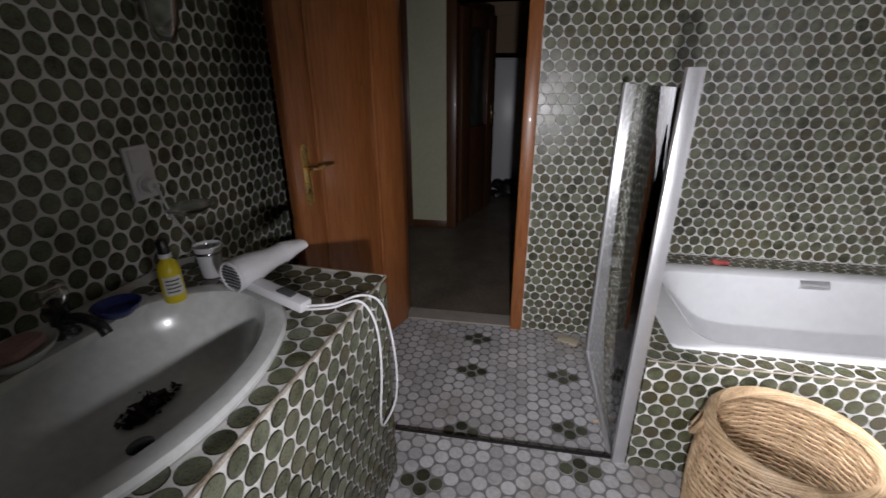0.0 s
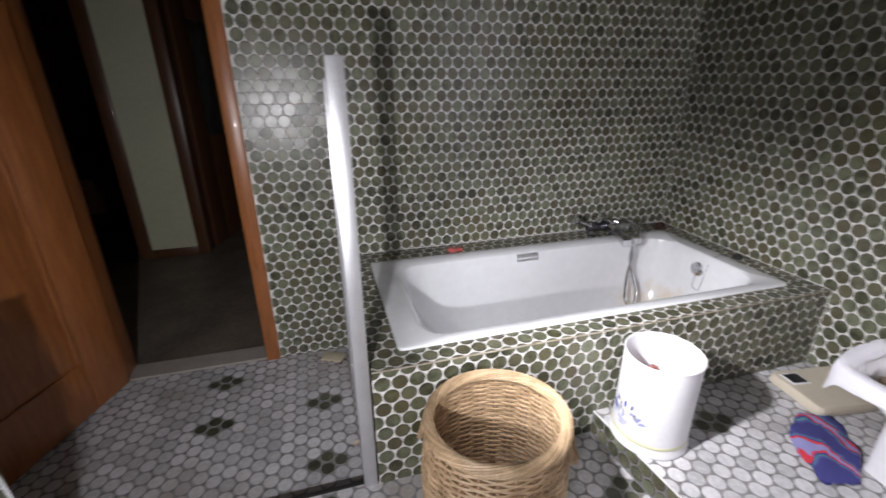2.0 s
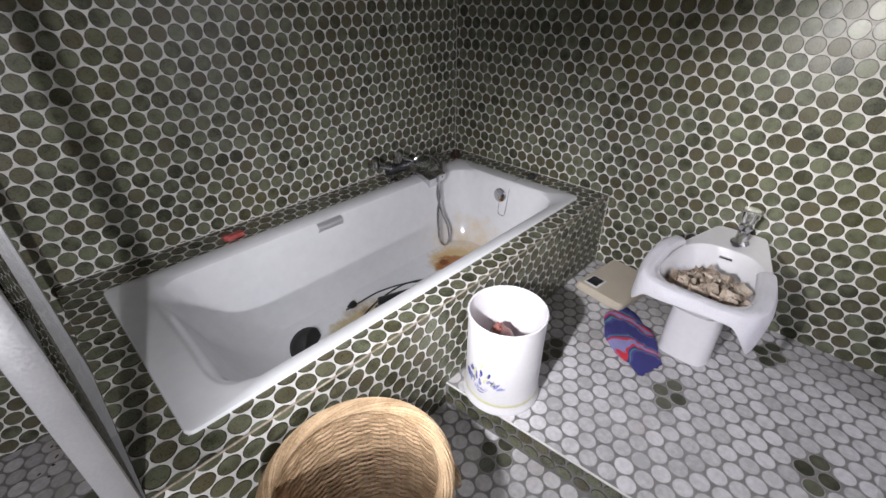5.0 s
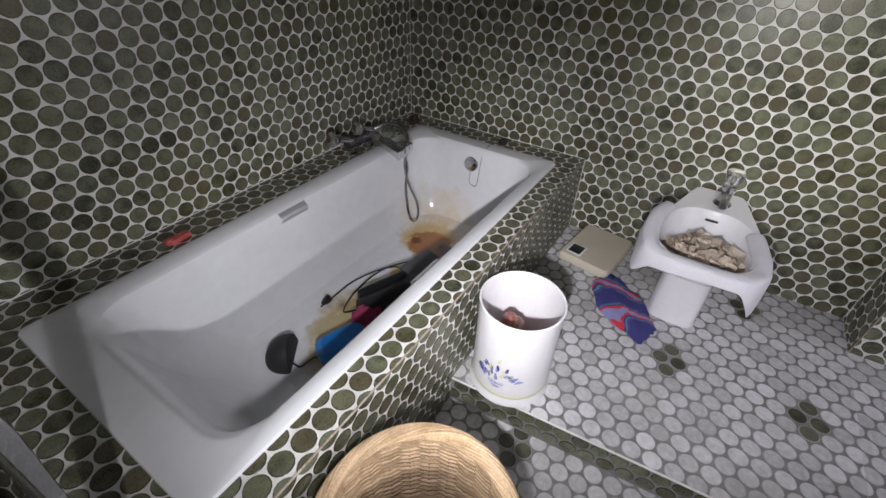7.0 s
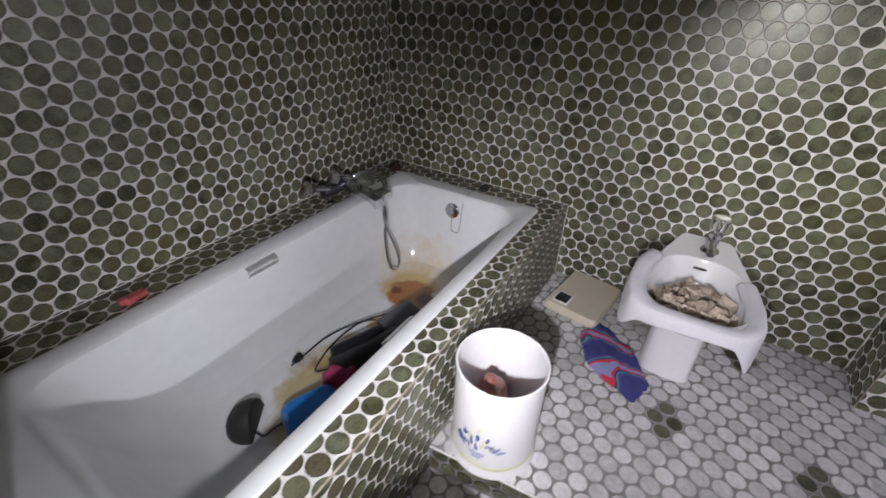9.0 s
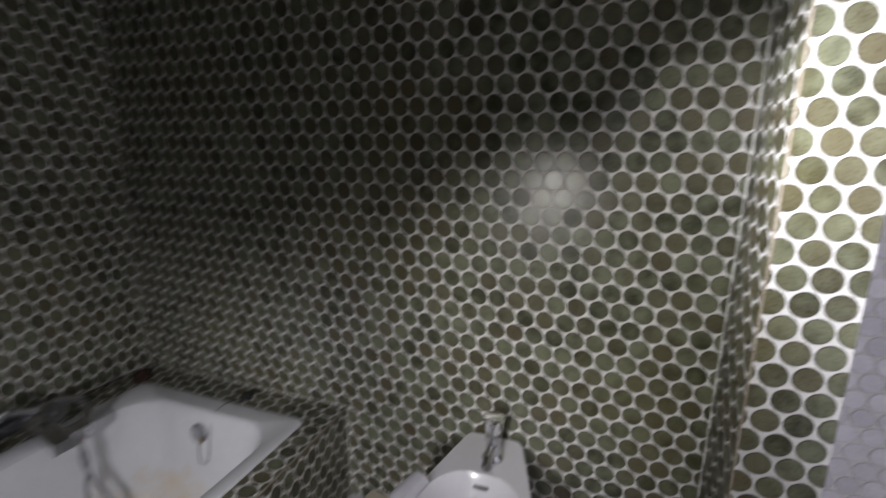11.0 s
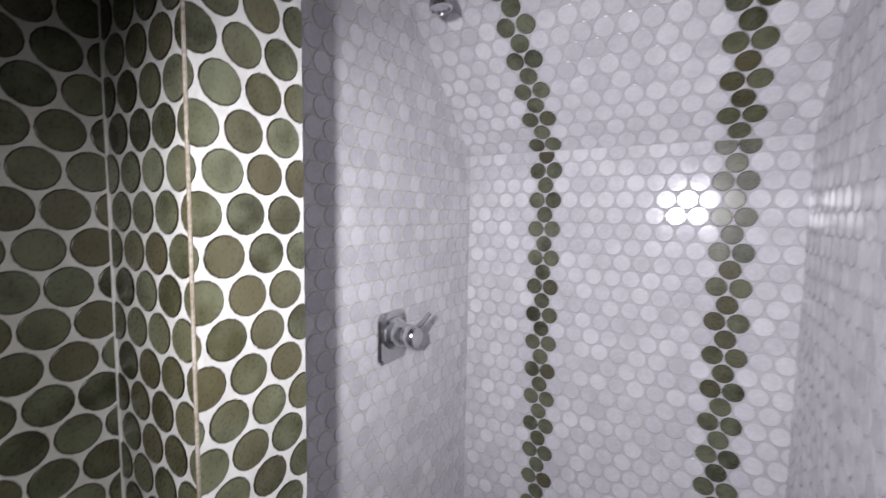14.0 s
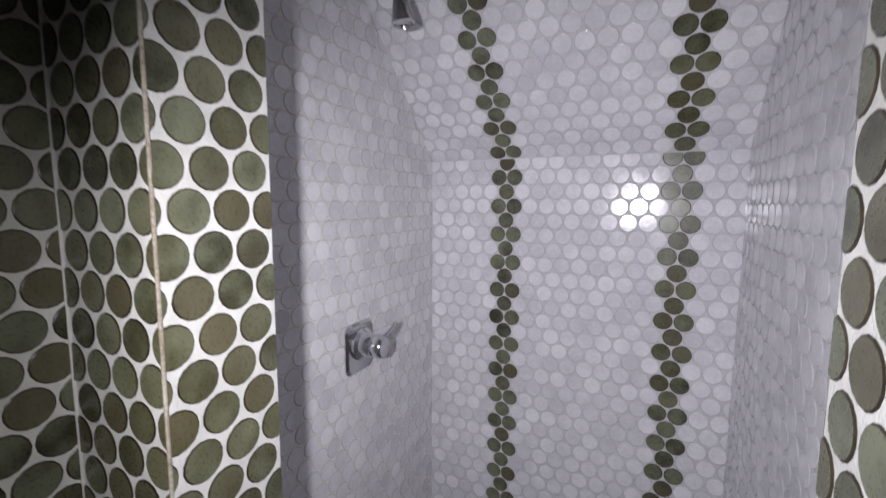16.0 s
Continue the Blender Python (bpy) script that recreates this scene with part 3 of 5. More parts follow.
def bath_mixer():
    ob = thing("bath_mixer", "dull chrome bath mixer with hand shower and hose", "tap")
    x, y, z = 1.86, 2.150, RIM + 0.058
    part("body", lathe([(0, -0.105), (0.020, -0.105), (0.027, -0.085), (0.028, 0.0), (0.027, 0.085), (0.020, 0.105), (0, 0.105)], 22, m=pose(x, y - 0.005, z, 0, 90, 0)), DARK_CHROME, ob, "dark stained mixer body")
    for s in (-1, 1):
        part("foot", lathe([(0.03, 0), (0.026, 0.006), (0.013, 0.012), (0.013, 0.055), (0, 0.055)], 18, m=pose(x + s * 0.07, y, RIM - 0.002)), CHROME, ob)
        part("knob", lathe([(0, 0.0), (0.013, 0.0), (0.012, 0.05), (0.014, 0.085), (0.022, 0.112), (0.031, 0.128), (0.029, 0.134), (0.012, 0.128), (0, 0.126)], 16, m=pose(x + s * 0.075 - 0.01, y - 0.015, z + 0.012, 6, -68, 0)), CHROME, ob, "flared chrome tap knob")
    # flat tapering spout with a squared nose that also cradles the hand shower
    rows = [[(x + 0.01 + dx * w, y - d, z + h + dz) for dx, dz in ((-1, -t), (1, -t), (1, t), (-1, t))] for d, h, w, t in ((0.02, 0.004, 0.024, 0.014), (0.10, 0.000, 0.026, 0.012), (0.17, -0.012, 0.032, 0.012), (0.205, -0.022, 0.036, 0.014), (0.222, -0.030, 0.036, 0.018))]
    nose = loft([[Vector(p) for p in row] for row in rows])
    bmesh.ops.recalc_face_normals(nose, faces=nose.faces[:])
    part("spout", nose, CHROME, ob, "flat chrome spout")
    part("cradle", box(x + 0.02, y - 0.225, z - 0.04, x + 0.085, y - 0.165, z + 0.002, 0.008), CHROME, ob)
    handle = [(x + 0.055, y - 0.03, z + 0.025), (x + 0.10, y - 0.07, z + 0.040), (x + 0.118, y - 0.13, z + 0.030), (x + 0.095, y - 0.18, z + 0.004), (x + 0.055, y - 0.20, z - 0.020)]
    hand = part("hand_shower", tube(curve_points(handle, 6), 0.012, 10), CHROME, ob)
    part("shower_head", lathe([(0, 0.02), (0.02, 0.018), (0.033, 0.006), (0.035, -0.004), (0, -0.008)], 24, m=pose(x + 0.050, y - 0.105, z + 0.034, 50, 0, -40)), FROSTED, hand, "clear plastic shower head")
    hose = curve_points([(x + 0.062, y - 0.20, z - 0.03), (x + 0.050, y - 0.20, z - 0.12), (x + 0.075, y - 0.205, z - 0.22), (x + 0.10, y - 0.225, z - 0.31), (x + 0.095, y - 0.24, z - 0.375), (x + 0.06, y - 0.245, z - 0.395), (x + 0.028, y - 0.235, z - 0.35), (x + 0.045, y - 0.205, z - 0.22), (x + 0.066, y - 0.20, z - 0.12), (x + 0.04, y - 0.20, z - 0.03)], 10)
    part("hose", tube(hose, 0.0066, 8), CHROME, hand, "grey metal shower hose")
    return ob


bath_mixer()


def shower_screen():
    ob = thing("shower_screen", "aluminium framed clear glass screen at the bath end", "shower screen")
    x = 0.405
    post = box(x - 0.022, 1.272, 0.0, x + 0.022, 1.296, 1.347, 0.002)
    part("front_post", post, ALUMINIUM, ob, "wide pale aluminium post")
    part("seal", box(x - 0.008, 1.296, 0.002, x + 0.018, 1.302, 1.32, 0.001), RUBBER, ob, "black rubber seal")
    part("back_post", box(x - 0.010, 2.045, ENTRY + 0.002, x + 0.010, 2.075, 1.30, 0.003), ALUMINIUM, ob)
    part("wall_profile", box(x - 0.008, 2.08, ENTRY + 0.002, x + 0.008, 2.10, 1.29, 0.003), ALUMINIUM, ob)
    part("bottom_rail", box(x - 0.012, 1.309, ENTRY + 0.001, x + 0.012, 2.045, ENTRY + 0.03, 0.003), ALUMINIUM, ob)
    pane = part("pane", box(x - 0.0015, 1.3025, ENTRY + 0.02, x + 0.0015, 2.05, 1.296, 0.0004), SCREEN_GLASS, ob, "clear dusty glass pane")
    pane.visible_shadow = False
    return ob


shower_screen()
# the step's narrow shadow line, built as a solid strip in the black rubber
bm = bmesh.new()
box(DOOR_L - 0.2, STEP_Y - 0.003, ENTRY, 0.40, STEP_Y + 0.012, 0.0025, 0.002, bm)
tagged(mesh_object("step_shadow_strip", bm, RUBBER), "black strip for the shadow line along the step edge", "trim", kind="structure")
bm = bmesh.new()
box(-0.003, -1.277, RAISED - 0.003, 0.003, 0.4, RAISED + 0.002, 0.001, bm)
bm.transform(Matrix.Translation((step_x(0), 0, 0)) @ pose(0, 0, 0, 0, 0, math.degrees(math.atan(0.093))) @ Matrix.Diagonal((1, -1, 1, 1)))
bmesh.ops.recalc_face_normals(bm, faces=bm.faces[:])
tagged(mesh_object("step_trim", bm, GROUT), "pale grouted edge of the raised step", "trim", kind="structure")
bm = bmesh.new()
box(SUR_W, SUR_S - 0.002, RIM - 0.004, EAST, SUR_S + 0.002, RIM + 0.001, 0.001, bm)
box(OPEN_E - 0.002, PIER_N - 0.002, RAISED, OPEN_E + 0.002, PIER_N + 0.002, TOP, 0.001, bm)
box(OPEN_W - 0.002, PIER_N - 0.002, RAISED, OPEN_W + 0.002, PIER_N + 0.002, TOP, 0.001, bm)
inner = bmesh.new()
for x0, y0, z0, x1, y1, z1 in ((EAST - 0.003, PIER_N - 0.001, RAISED, EAST + 0.001, PIER_N + 0.0035, TOP), (EAST - 0.003, NORTH - 0.003, RIM, EAST + 0.001, NORTH + 0.001, TOP), (EAST - 0.003, SUR_S - 0.0035, RAISED, EAST + 0.001, SUR_S + 0.001, RIM), (SUR_W, NORTH - 0.003, RIM - 0.002, EAST - 0.004, NORTH + 0.001, RIM + 0.002), (EAST - 0.003, SUR_S + 0.002, RIM - 0.002, EAST + 0.001, NORTH - 0.004, RIM + 0.002)):
    box(x0, y0, z0, x1, y1, z1, 0.0008, inner)
tagged(mesh_object("grout_inner_bead", inner, GROUT), "pale grout lines in the tiled inner corners", "trim", kind="structure")
tagged(mesh_object("grout_edge_trim", bm, RUSTY), "pale grout beading on the tiled corners", "trim", kind="structure")


def wicker_basket(cx, cy):
    ob = thing("wicker_basket", "honey-coloured wicker laundry basket with plaited rim", "basket", (cx, cy, 0))
    H, stakes = 0.415, 26
    rng = random.Random(5)

    def radius(z):
        f = z / H
        return 0.168 + 0.040 * math.sin(math.pi * min(1, 0.18 + 0.62 * f)) - 0.012 * max(0, f - 0.8)
    weave = bmesh.new()
    z, k = 0.012, 0
    while z < H - 0.02:
        pts = []
        for i in range(stakes * 4):
            a = 2 * math.pi * i / (stakes * 4)
            wob = 0.0042 * math.cos(math.pi * (i / 4 * 2 / 2 + k))
            r = radius(z) + wob + rng.uniform(-0.0006, 0.0006)
            pts.append((r * math.cos(a), 0.95 * r * math.sin(a), z + rng.uniform(-0.0006, 0.0006)))
        tube(pts, 0.0046, 5, weave, closed=True)
        z += 0.0098
        k += 1
    tagged(part("weave", weave, WICKER, ob), kind="stuff")
    for i in range(stakes):
        a = 2 * math.pi * i / stakes
        part("stake", tube([((radius(h)) * math.cos(a), 0.95 * (radius(h)) * math.sin(a), h) for h in (0.005, 0.11, 0.22, 0.33, H - 0.01)], 0.0042, 5), WICKER_STAKE, ob)
    rim = bmesh.new()
    for s in range(13):
        pts = []
        for i in range(120):
            a = 2 * math.pi * i / 120
            b = a * 3 + 2 * math.pi * s / 13
            r = radius(H) + 0.004 + (0.013 + 0.0015 * math.sin(5 * a + s)) * math.cos(b)
            pts.append((r * math.cos(a), 0.95 * r * math.sin(a), H + 0.014 * math.sin(b)))
        tube(pts, 0.0044, 6, rim, closed=True)
    part("rim", rim, WICKER, ob, "plaited wicker rim")
    for a0 in (150, 330):
        loop = bmesh.new()
        for s in range(3):
            pts = []
            for i in range(25):
                f = i / 24
                a = radians(a0 - 17 + 34 * f)
                r = radius(H) + 0.016 + 0.022 * math.sin(math.pi * f) + 0.004 * math.cos(8 * f + s * 2.1)
                pts.append((r * math.cos(a), 0.95 * r * math.sin(a), H - 0.07 - 0.035 * math.sin(math.pi * f) + 0.07 * (abs(2 * f - 1) ** 3) + 0.004 * math.sin(8 * f + s * 2.1)))
            tube(pts, 0.0052, 6, loop)
        part("handle", loop, WICKER, ob, "twisted wicker handle")
    part("bottom", lathe([(0, 0.012), (radius(0), 0.012), (radius(0), 0.004), (0, 0.004)], 32, squash=0.95), WICKER, ob)
    return ob


wicker_basket(0.752, 1.045)


def waste_bin(cx, cy):
    ob = thing("waste_bin", "white plastic waste bin with a blue flower print", "bin", (cx, cy, RAISED))
    ob.scale = (1.05, 1.05, 1.0)
    H = 0.345
    prof = [(0, 0.006), (0.116, 0.006), (0.120, 0.0), (0.124, 0.006), (0.123, 0.018), (0.119, 0.024), (0.1175, 0.05), (0.1165, 0.2), (0.1165, H - 0.006), (0.119, H - 0.003), (0.119, H), (0.1165, H + 0.002), (0.113, H), (0.113, 0.02), (0, 0.018)]
    part("body", lathe(prof, 48), WHITE_PLASTIC, ob)
    part("band", lathe([(0.1186, 0.038), (0.1192, 0.040), (0.1190, 0.048), (0.1182, 0.050)], 48), PALE_YELLOW, ob, "pale yellow band")
    rng = random.Random(8)

    def petal(angle, z, length, width, tilt, mat):
        own = bmesh.new()
        r = 0.1179
        pts = []
        for k in range(10):
            b = 2 * math.pi * k / 10
            u, w = length * 0.5 * math.cos(b), width * 0.5 * math.sin(b)
            du, dz = u * math.sin(tilt) + w * math.cos(tilt), u * math.cos(tilt) - w * math.sin(tilt)
            a = angle + du / r
            pts.append(own.verts.new((r * math.cos(a), r * math.sin(a), z + dz)))
        own.faces.new(pts)
        bmesh.ops.recalc_face_normals(own, faces=own.faces[:])
        part("printed_petal", own, mat, ob, "blue printed petal", smooth=False)
    mid = radians(181)
    for k in range(46):
        u = rng.uniform(-1, 1)
        a = mid + 0.60 * u
        z = 0.110 + rng.uniform(0, 0.080) * (1.15 - abs(u))
        petal(a, z, rng.uniform(0.015, 0.026), rng.uniform(0.007, 0.011), u * 1.1 + rng.uniform(-0.4, 0.4), rng.choice([NAVY_PRINT, NAVY_PRINT, LILAC, LILAC, PALE_YELLOW]))
    for k, (w, z) in enumerate(((0.06, 0.104), (0.052, 0.096), (0.042, 0.088), (0.03, 0.081))):
        petal(mid, z, w, 0.004, math.pi / 2, NAVY_PRINT if k % 2 else LILAC)
    return ob


PALE_YELLOW = material("pale_yellow_print", (0.66, 0.66, 0.42), 0.4, spread=0.05)
NAVY_PRINT = material("navy_print", (0.05, 0.06, 0.26), 0.4, spread=0.1)
LILAC = material("lilac_print", (0.30, 0.32, 0.56), 0.4, spread=0.1)
waste_bin(1.385, 1.125)


def crumpled(name, mat, size, height, seed, label, category, at, rz=0, rough=0.28):
    """A crumpled soft heap."""
    bm = bmesh.new()
    bmesh.ops.create_icosphere(bm, subdivisions=4, radius=1)
    for v in bm.verts:
        n = noise.fractal(v.co * 1.7 + Vector((seed * 7.3, seed, 0)), 0.8, 2.0, 4)
        k = 1 + rough * n
        v.co = Vector((v.co.x * size[0] * k, v.co.y * size[1] * k, max(0, 0.15 + v.co.z * (1 + rough * 1.8 * n)) * height))
    ob = mesh_object(name, bm, mat)
    ob.matrix_world = pose(*at, 0, 0, rz)
    return tagged(ob, label, category)


crumpled("plastic_bag", material("reddish_translucent_bag", (0.30, 0.07, 0.05), 0.30, second=(0.52, 0.24, 0.21), spread=0.5, scale=9), (0.098, 0.062), 0.222, 3, "crumpled reddish plastic bag inside the bin", "bag", (1.372, 1.140, RAISED + 0.02), 20, rough=0.05)


def bathroom_scale():
    ob = thing("bathroom_scale", "cream plastic bathroom scale beside the bath surround", "scale", (2.21, 1.09, RAISED), -8)
    part("base", loft([rounded(-0.15, -0.115, 0.15, 0.115, 0.02, 0.004), rounded(-0.152, -0.117, 0.152, 0.117, 0.022, 0.012), rounded(-0.152, -0.117, 0.152, 0.117, 0.022, 0.03), rounded(-0.147, -0.112, 0.147, 0.112, 0.022, 0.037)]), CREAM_PLASTIC, ob)
    platform = part("platform", loft([rounded(-0.146, -0.111, 0.146, 0.111, 0.02, 0.036), rounded(-0.146, -0.111, 0.146, 0.111, 0.02, 0.041), rounded(-0.142, -0.107, 0.142, 0.107, 0.02, 0.043)]), CREAM_PLASTIC, ob)
    part("dial_frame", box(-0.128, 0.022, 0.041, -0.048, 0.092, 0.0455, 0.002), WHITE_PLASTIC, platform, "pale dial frame")
    part("dial_window", box(-0.120, 0.03, 0.0435, -0.058, 0.084, 0.0468, 0.001), BLACK, platform, "dark dial window")
    for x in (-0.12, 0.12):
        for y in (-0.085, 0.085):
            part("foot", lathe([(0.012, 0), (0.012, 0.006), (0, 0.006)], 12, m=pose(x, y, 0)), RUBBER, ob)
    return ob


bathroom_scale()


BIDET_HALF = curve_points([(1, 0), (1, 0.30), (0.975, 0.46), (0.80, 0.56), (0.35, 0.77), (0, 0.92), (-0.32, 1.0), (-0.66, 0.99), (-0.90, 0.84), (-0.99, 0.52), (-1, 0)], 6)


def bidet_edge(t):
    """The bidet's half outline, from the middle of its narrow back (t = 0) to the middle of its broad front (t = 1)."""
    k = min(max(t, 0), 1) * (len(BIDET_HALF) - 1)
    i = min(int(k), len(BIDET_HALF) - 2)
    return BIDET_HALF[i][0] + (BIDET_HALF[i + 1][0] - BIDET_HALF[i][0]) * (k - i), BIDET_HALF[i][1] + (BIDET_HALF[i + 1][1] - BIDET_HALF[i][1]) * (k - i)


def egg(cx, cy, ax_back, ax_front, wy, z, n=48):
    """A bidet outline: a narrow straight back toward +x, widening to a broad front toward -x."""
    out = []
    for k in range(n):
        t = 2 * k / n
        x, y = bidet_edge(t if t <= 1 else 2 - t)
        out.append((cx + x * (ax_back if x > 0 else ax_front), cy + (wy * y if t <= 1 else -wy * y), z))
    return out


def bowl_ring(cx, cy, ax_back, ax_front, wy, z, n=48):
    """A ring of the bidet's inner bowl, rounder than its outer edge."""
    out = []
    for k in range(n):
        c, s = math.cos(2 * math.pi * k / n), math.sin(2 * math.pi * k / n)
        out.append((cx + (ax_back if c > 0 else ax_front) * math.copysign(abs(c) ** 0.62, c), cy + wy * math.copysign(abs(s) ** 0.62, s) * (1 - 0.26 * max(c, 0)), z))
    return out


BX, BY, BZ, FRONT = 2.03, 0.725, 0.487, 0.255


def bidet():
    ob = thing("bidet", "white porcelain pedestal bidet holding dry leaves", "bidet")
    loops = [egg(BX + 0.07, BY, 0.17, 0.155, 0.090, RAISED), egg(BX + 0.07, BY, 0.17, 0.150, 0.086, RAISED + 0.012), egg(BX + 0.06, BY, 0.17, 0.14, 0.086, RAISED + 0.12), egg(BX + 0.06, BY, 0.19, 0.135, 0.084, RAISED + 0.23), egg(BX + 0.05, BY, 0.22, 0.15, 0.096, RAISED + 0.285), egg(BX + 0.02, BY, 0.29, 0.20, 0.142, RAISED + 0.325), egg(BX, BY, 0.322, FRONT - 0.008, 0.176, BZ - 0.030), egg(BX, BY, 0.327, FRONT, 0.182, BZ - 0.006), egg(BX, BY, 0.32, FRONT - 0.007, 0.176, BZ), bowl_ring(BX - 0.035, BY, 0.185, FRONT - 0.07, 0.150, BZ - 0.003), bowl_ring(BX - 0.035, BY, 0.178, FRONT - 0.078, 0.143, BZ - 0.012), bowl_ring(BX - 0.035, BY, 0.160, FRONT - 0.095, 0.125, BZ - 0.08), bowl_ring(BX - 0.035, BY, 0.12, FRONT - 0.13, 0.09, BZ - 0.12), bowl_ring(BX - 0.03, BY, 0.06, FRONT - 0.19, 0.04, BZ - 0.13)]
    part("bowl", loft(loops), PORCELAIN, ob)
    part("overflow_slot", box(BX + 0.130, BY - 0.022, BZ - 0.040, BX + 0.140, BY + 0.022, BZ - 0.030, 0.003), CHROME, ob, "small chrome overflow slot")
    tap = part("tap", lathe([(0.032, 0), (0.03, 0.006), (0.021, 0.014), (0.019, 0.055), (0.024, 0.062), (0.024, 0.078), (0, 0.08)], 24, m=pose(BX + 0.225, BY - 0.012, BZ - 0.001)), CHROME, ob, "chrome single-hole tap")
    part("spout", tube(curve_points([(BX + 0.225, BY - 0.012, BZ + 0.04), (BX + 0.17, BY - 0.012, BZ + 0.045), (BX + 0.13, BY - 0.012, BZ + 0.03)], 6), 0.013, 12), CHROME, tap, "short chrome spout")
    knob = lathe([(0.012, 0), (0.024, 0.008), (0.030, 0.03), (0.034, 0.05), (0.026, 0.056), (0, 0.052)], 10, m=pose(BX + 0.225, BY - 0.012, BZ + 0.079))
    part("knob", knob, CLEAR, tap, "faceted clear acrylic tap knob")
    return ob


bidet()


def draped_cloth():
    """A thin cloth wrapped round the front of the bowl, rolled at one end and hanging in a corner at the other."""
    bm = bmesh.new()
    rows = []
    n = 46
    prof = [(-0.050, -0.016), (-0.036, 0.001), (-0.012, 0.004), (0.003, 0.001), (0.007, -0.012), (0.009, -0.028), (0.010, -0.046)]
    for k in range(n):
        f = k / (n - 1)
        t = 0.44 + 1.12 * f
        near, far = [(BX + x * (0.327 if x > 0 else FRONT), BY + 0.182 * (y if u <= 1 else -y)) for u in (t - 0.02, t + 0.02) for x, y in [bidet_edge(u if u <= 1 else 2 - u)]]
        x, y = (near[0] + far[0]) / 2, (near[1] + far[1]) / 2
        ln = math.hypot(far[0] - near[0], far[1] - near[1]) or 1
        nx, ny = -(far[1] - near[1]) / -ln, (far[0] - near[0]) / -ln
        row = []
        for i, (o, h) in enumerate(prof):
            fold = 0.0055 * noise.noise(Vector((f * 19, i * 0.9, 3.1))) + 0.003 * noise.noise(Vector((f * 47, i * 1.7, 8.1)))
            hang = 1.0 + 0.5 * noise.noise(Vector((f * 5, 1.7, 0.3)))
            hang += max(0, 1 - abs(f - 0.72) / 0.10) * 2.4 + max(0, 1 - abs(f - 0.27) / 0.09) * 1.9
            puff = 0.020 * max(0, 0.34 - f) * 3.4 * (0.8 + 0.4 * noise.noise(Vector((f * 23, 0.4, 2.2))))
            row.append(bm.verts.new((x + nx * (o + fold + puff), y + ny * (o + fold + puff), BZ + (h * hang if h < 0 and i > 3 else h + puff * 1.4) + fold)))
        rows.append(row)
    bridge(bm, rows, closed=False)
    bmesh.ops.recalc_face_normals(bm, faces=bm.faces[:])
    ob = tagged(mesh_object("draped_cloth", bm, TOWEL), "thin white cloth draped round the bidet rim", "cloth")
    mod = ob.modifiers.new("thickness", "SOLIDIFY")
    mod.thickness, mod.offset = 0.003, 1
    sub = ob.modifiers.new("soft", "SUBSURF")
    sub.levels = sub.render_levels = 1
    return ob


draped_cloth()


def litter(name, n, place, size, mat, seed, label, category, kind="stuff"):
    """Curled scraps, joined."""
    rng = random.Random(seed)
    bm = bmesh.new()
    for k in range(n):
        at = place(rng)
        s = rng.uniform(*size)
        own = bmesh.new()
        rows = []
        bend, tw = rng.uniform(0.1, 0.55), rng.uniform(-0.5, 0.5)
        for i in range(8):
            u = i / 7 - 0.5
            w = 0.5 * math.cos(u * 2.6) * rng.uniform(0.5, 0.75)
            rows.append([own.verts.new((u * s, s * w * j, s * (bend * (u * u) + 0.12 * abs(j) + tw * u * j + rng.uniform(-0.05, 0.05)))) for j in (-1, -0.5, 0, 0.5, 1)])
        bridge(own, rows, closed=False)
        merge(bm, own, Matrix.Translation(at) @ Euler((rng.uniform(-0.4, 0.4), rng.uniform(-0.4, 0.4), rng.uniform(0, 6.3))).to_matrix().to_4x4())
    return tagged(mesh_object(name, bm, mat), label, category, kind=kind)


def in_bidet(rng):
    a, r = rng.uniform(0, 6.3), math.sqrt(rng.random())
    return Vector((BX - 0.085 + 0.095 * r * math.cos(a), BY - 0.005 + 0.11 * r * math.sin(a), BZ - 0.074 + 0.02 * (1 - r) + rng.uniform(0, 0.014)))


litter("dry_leaves", 64, in_bidet, (0.05, 0.11), LEAF, 4, "heap of dry brown leaves lying in the bidet bowl", "leaves")


crumpled("leaf_mould", DIRT, (0.072, 0.070), 0.045, 31, "dark brown leaf mould at the bottom of the bidet", "dirt", (BX - 0.09, BY, BZ - 0.122))


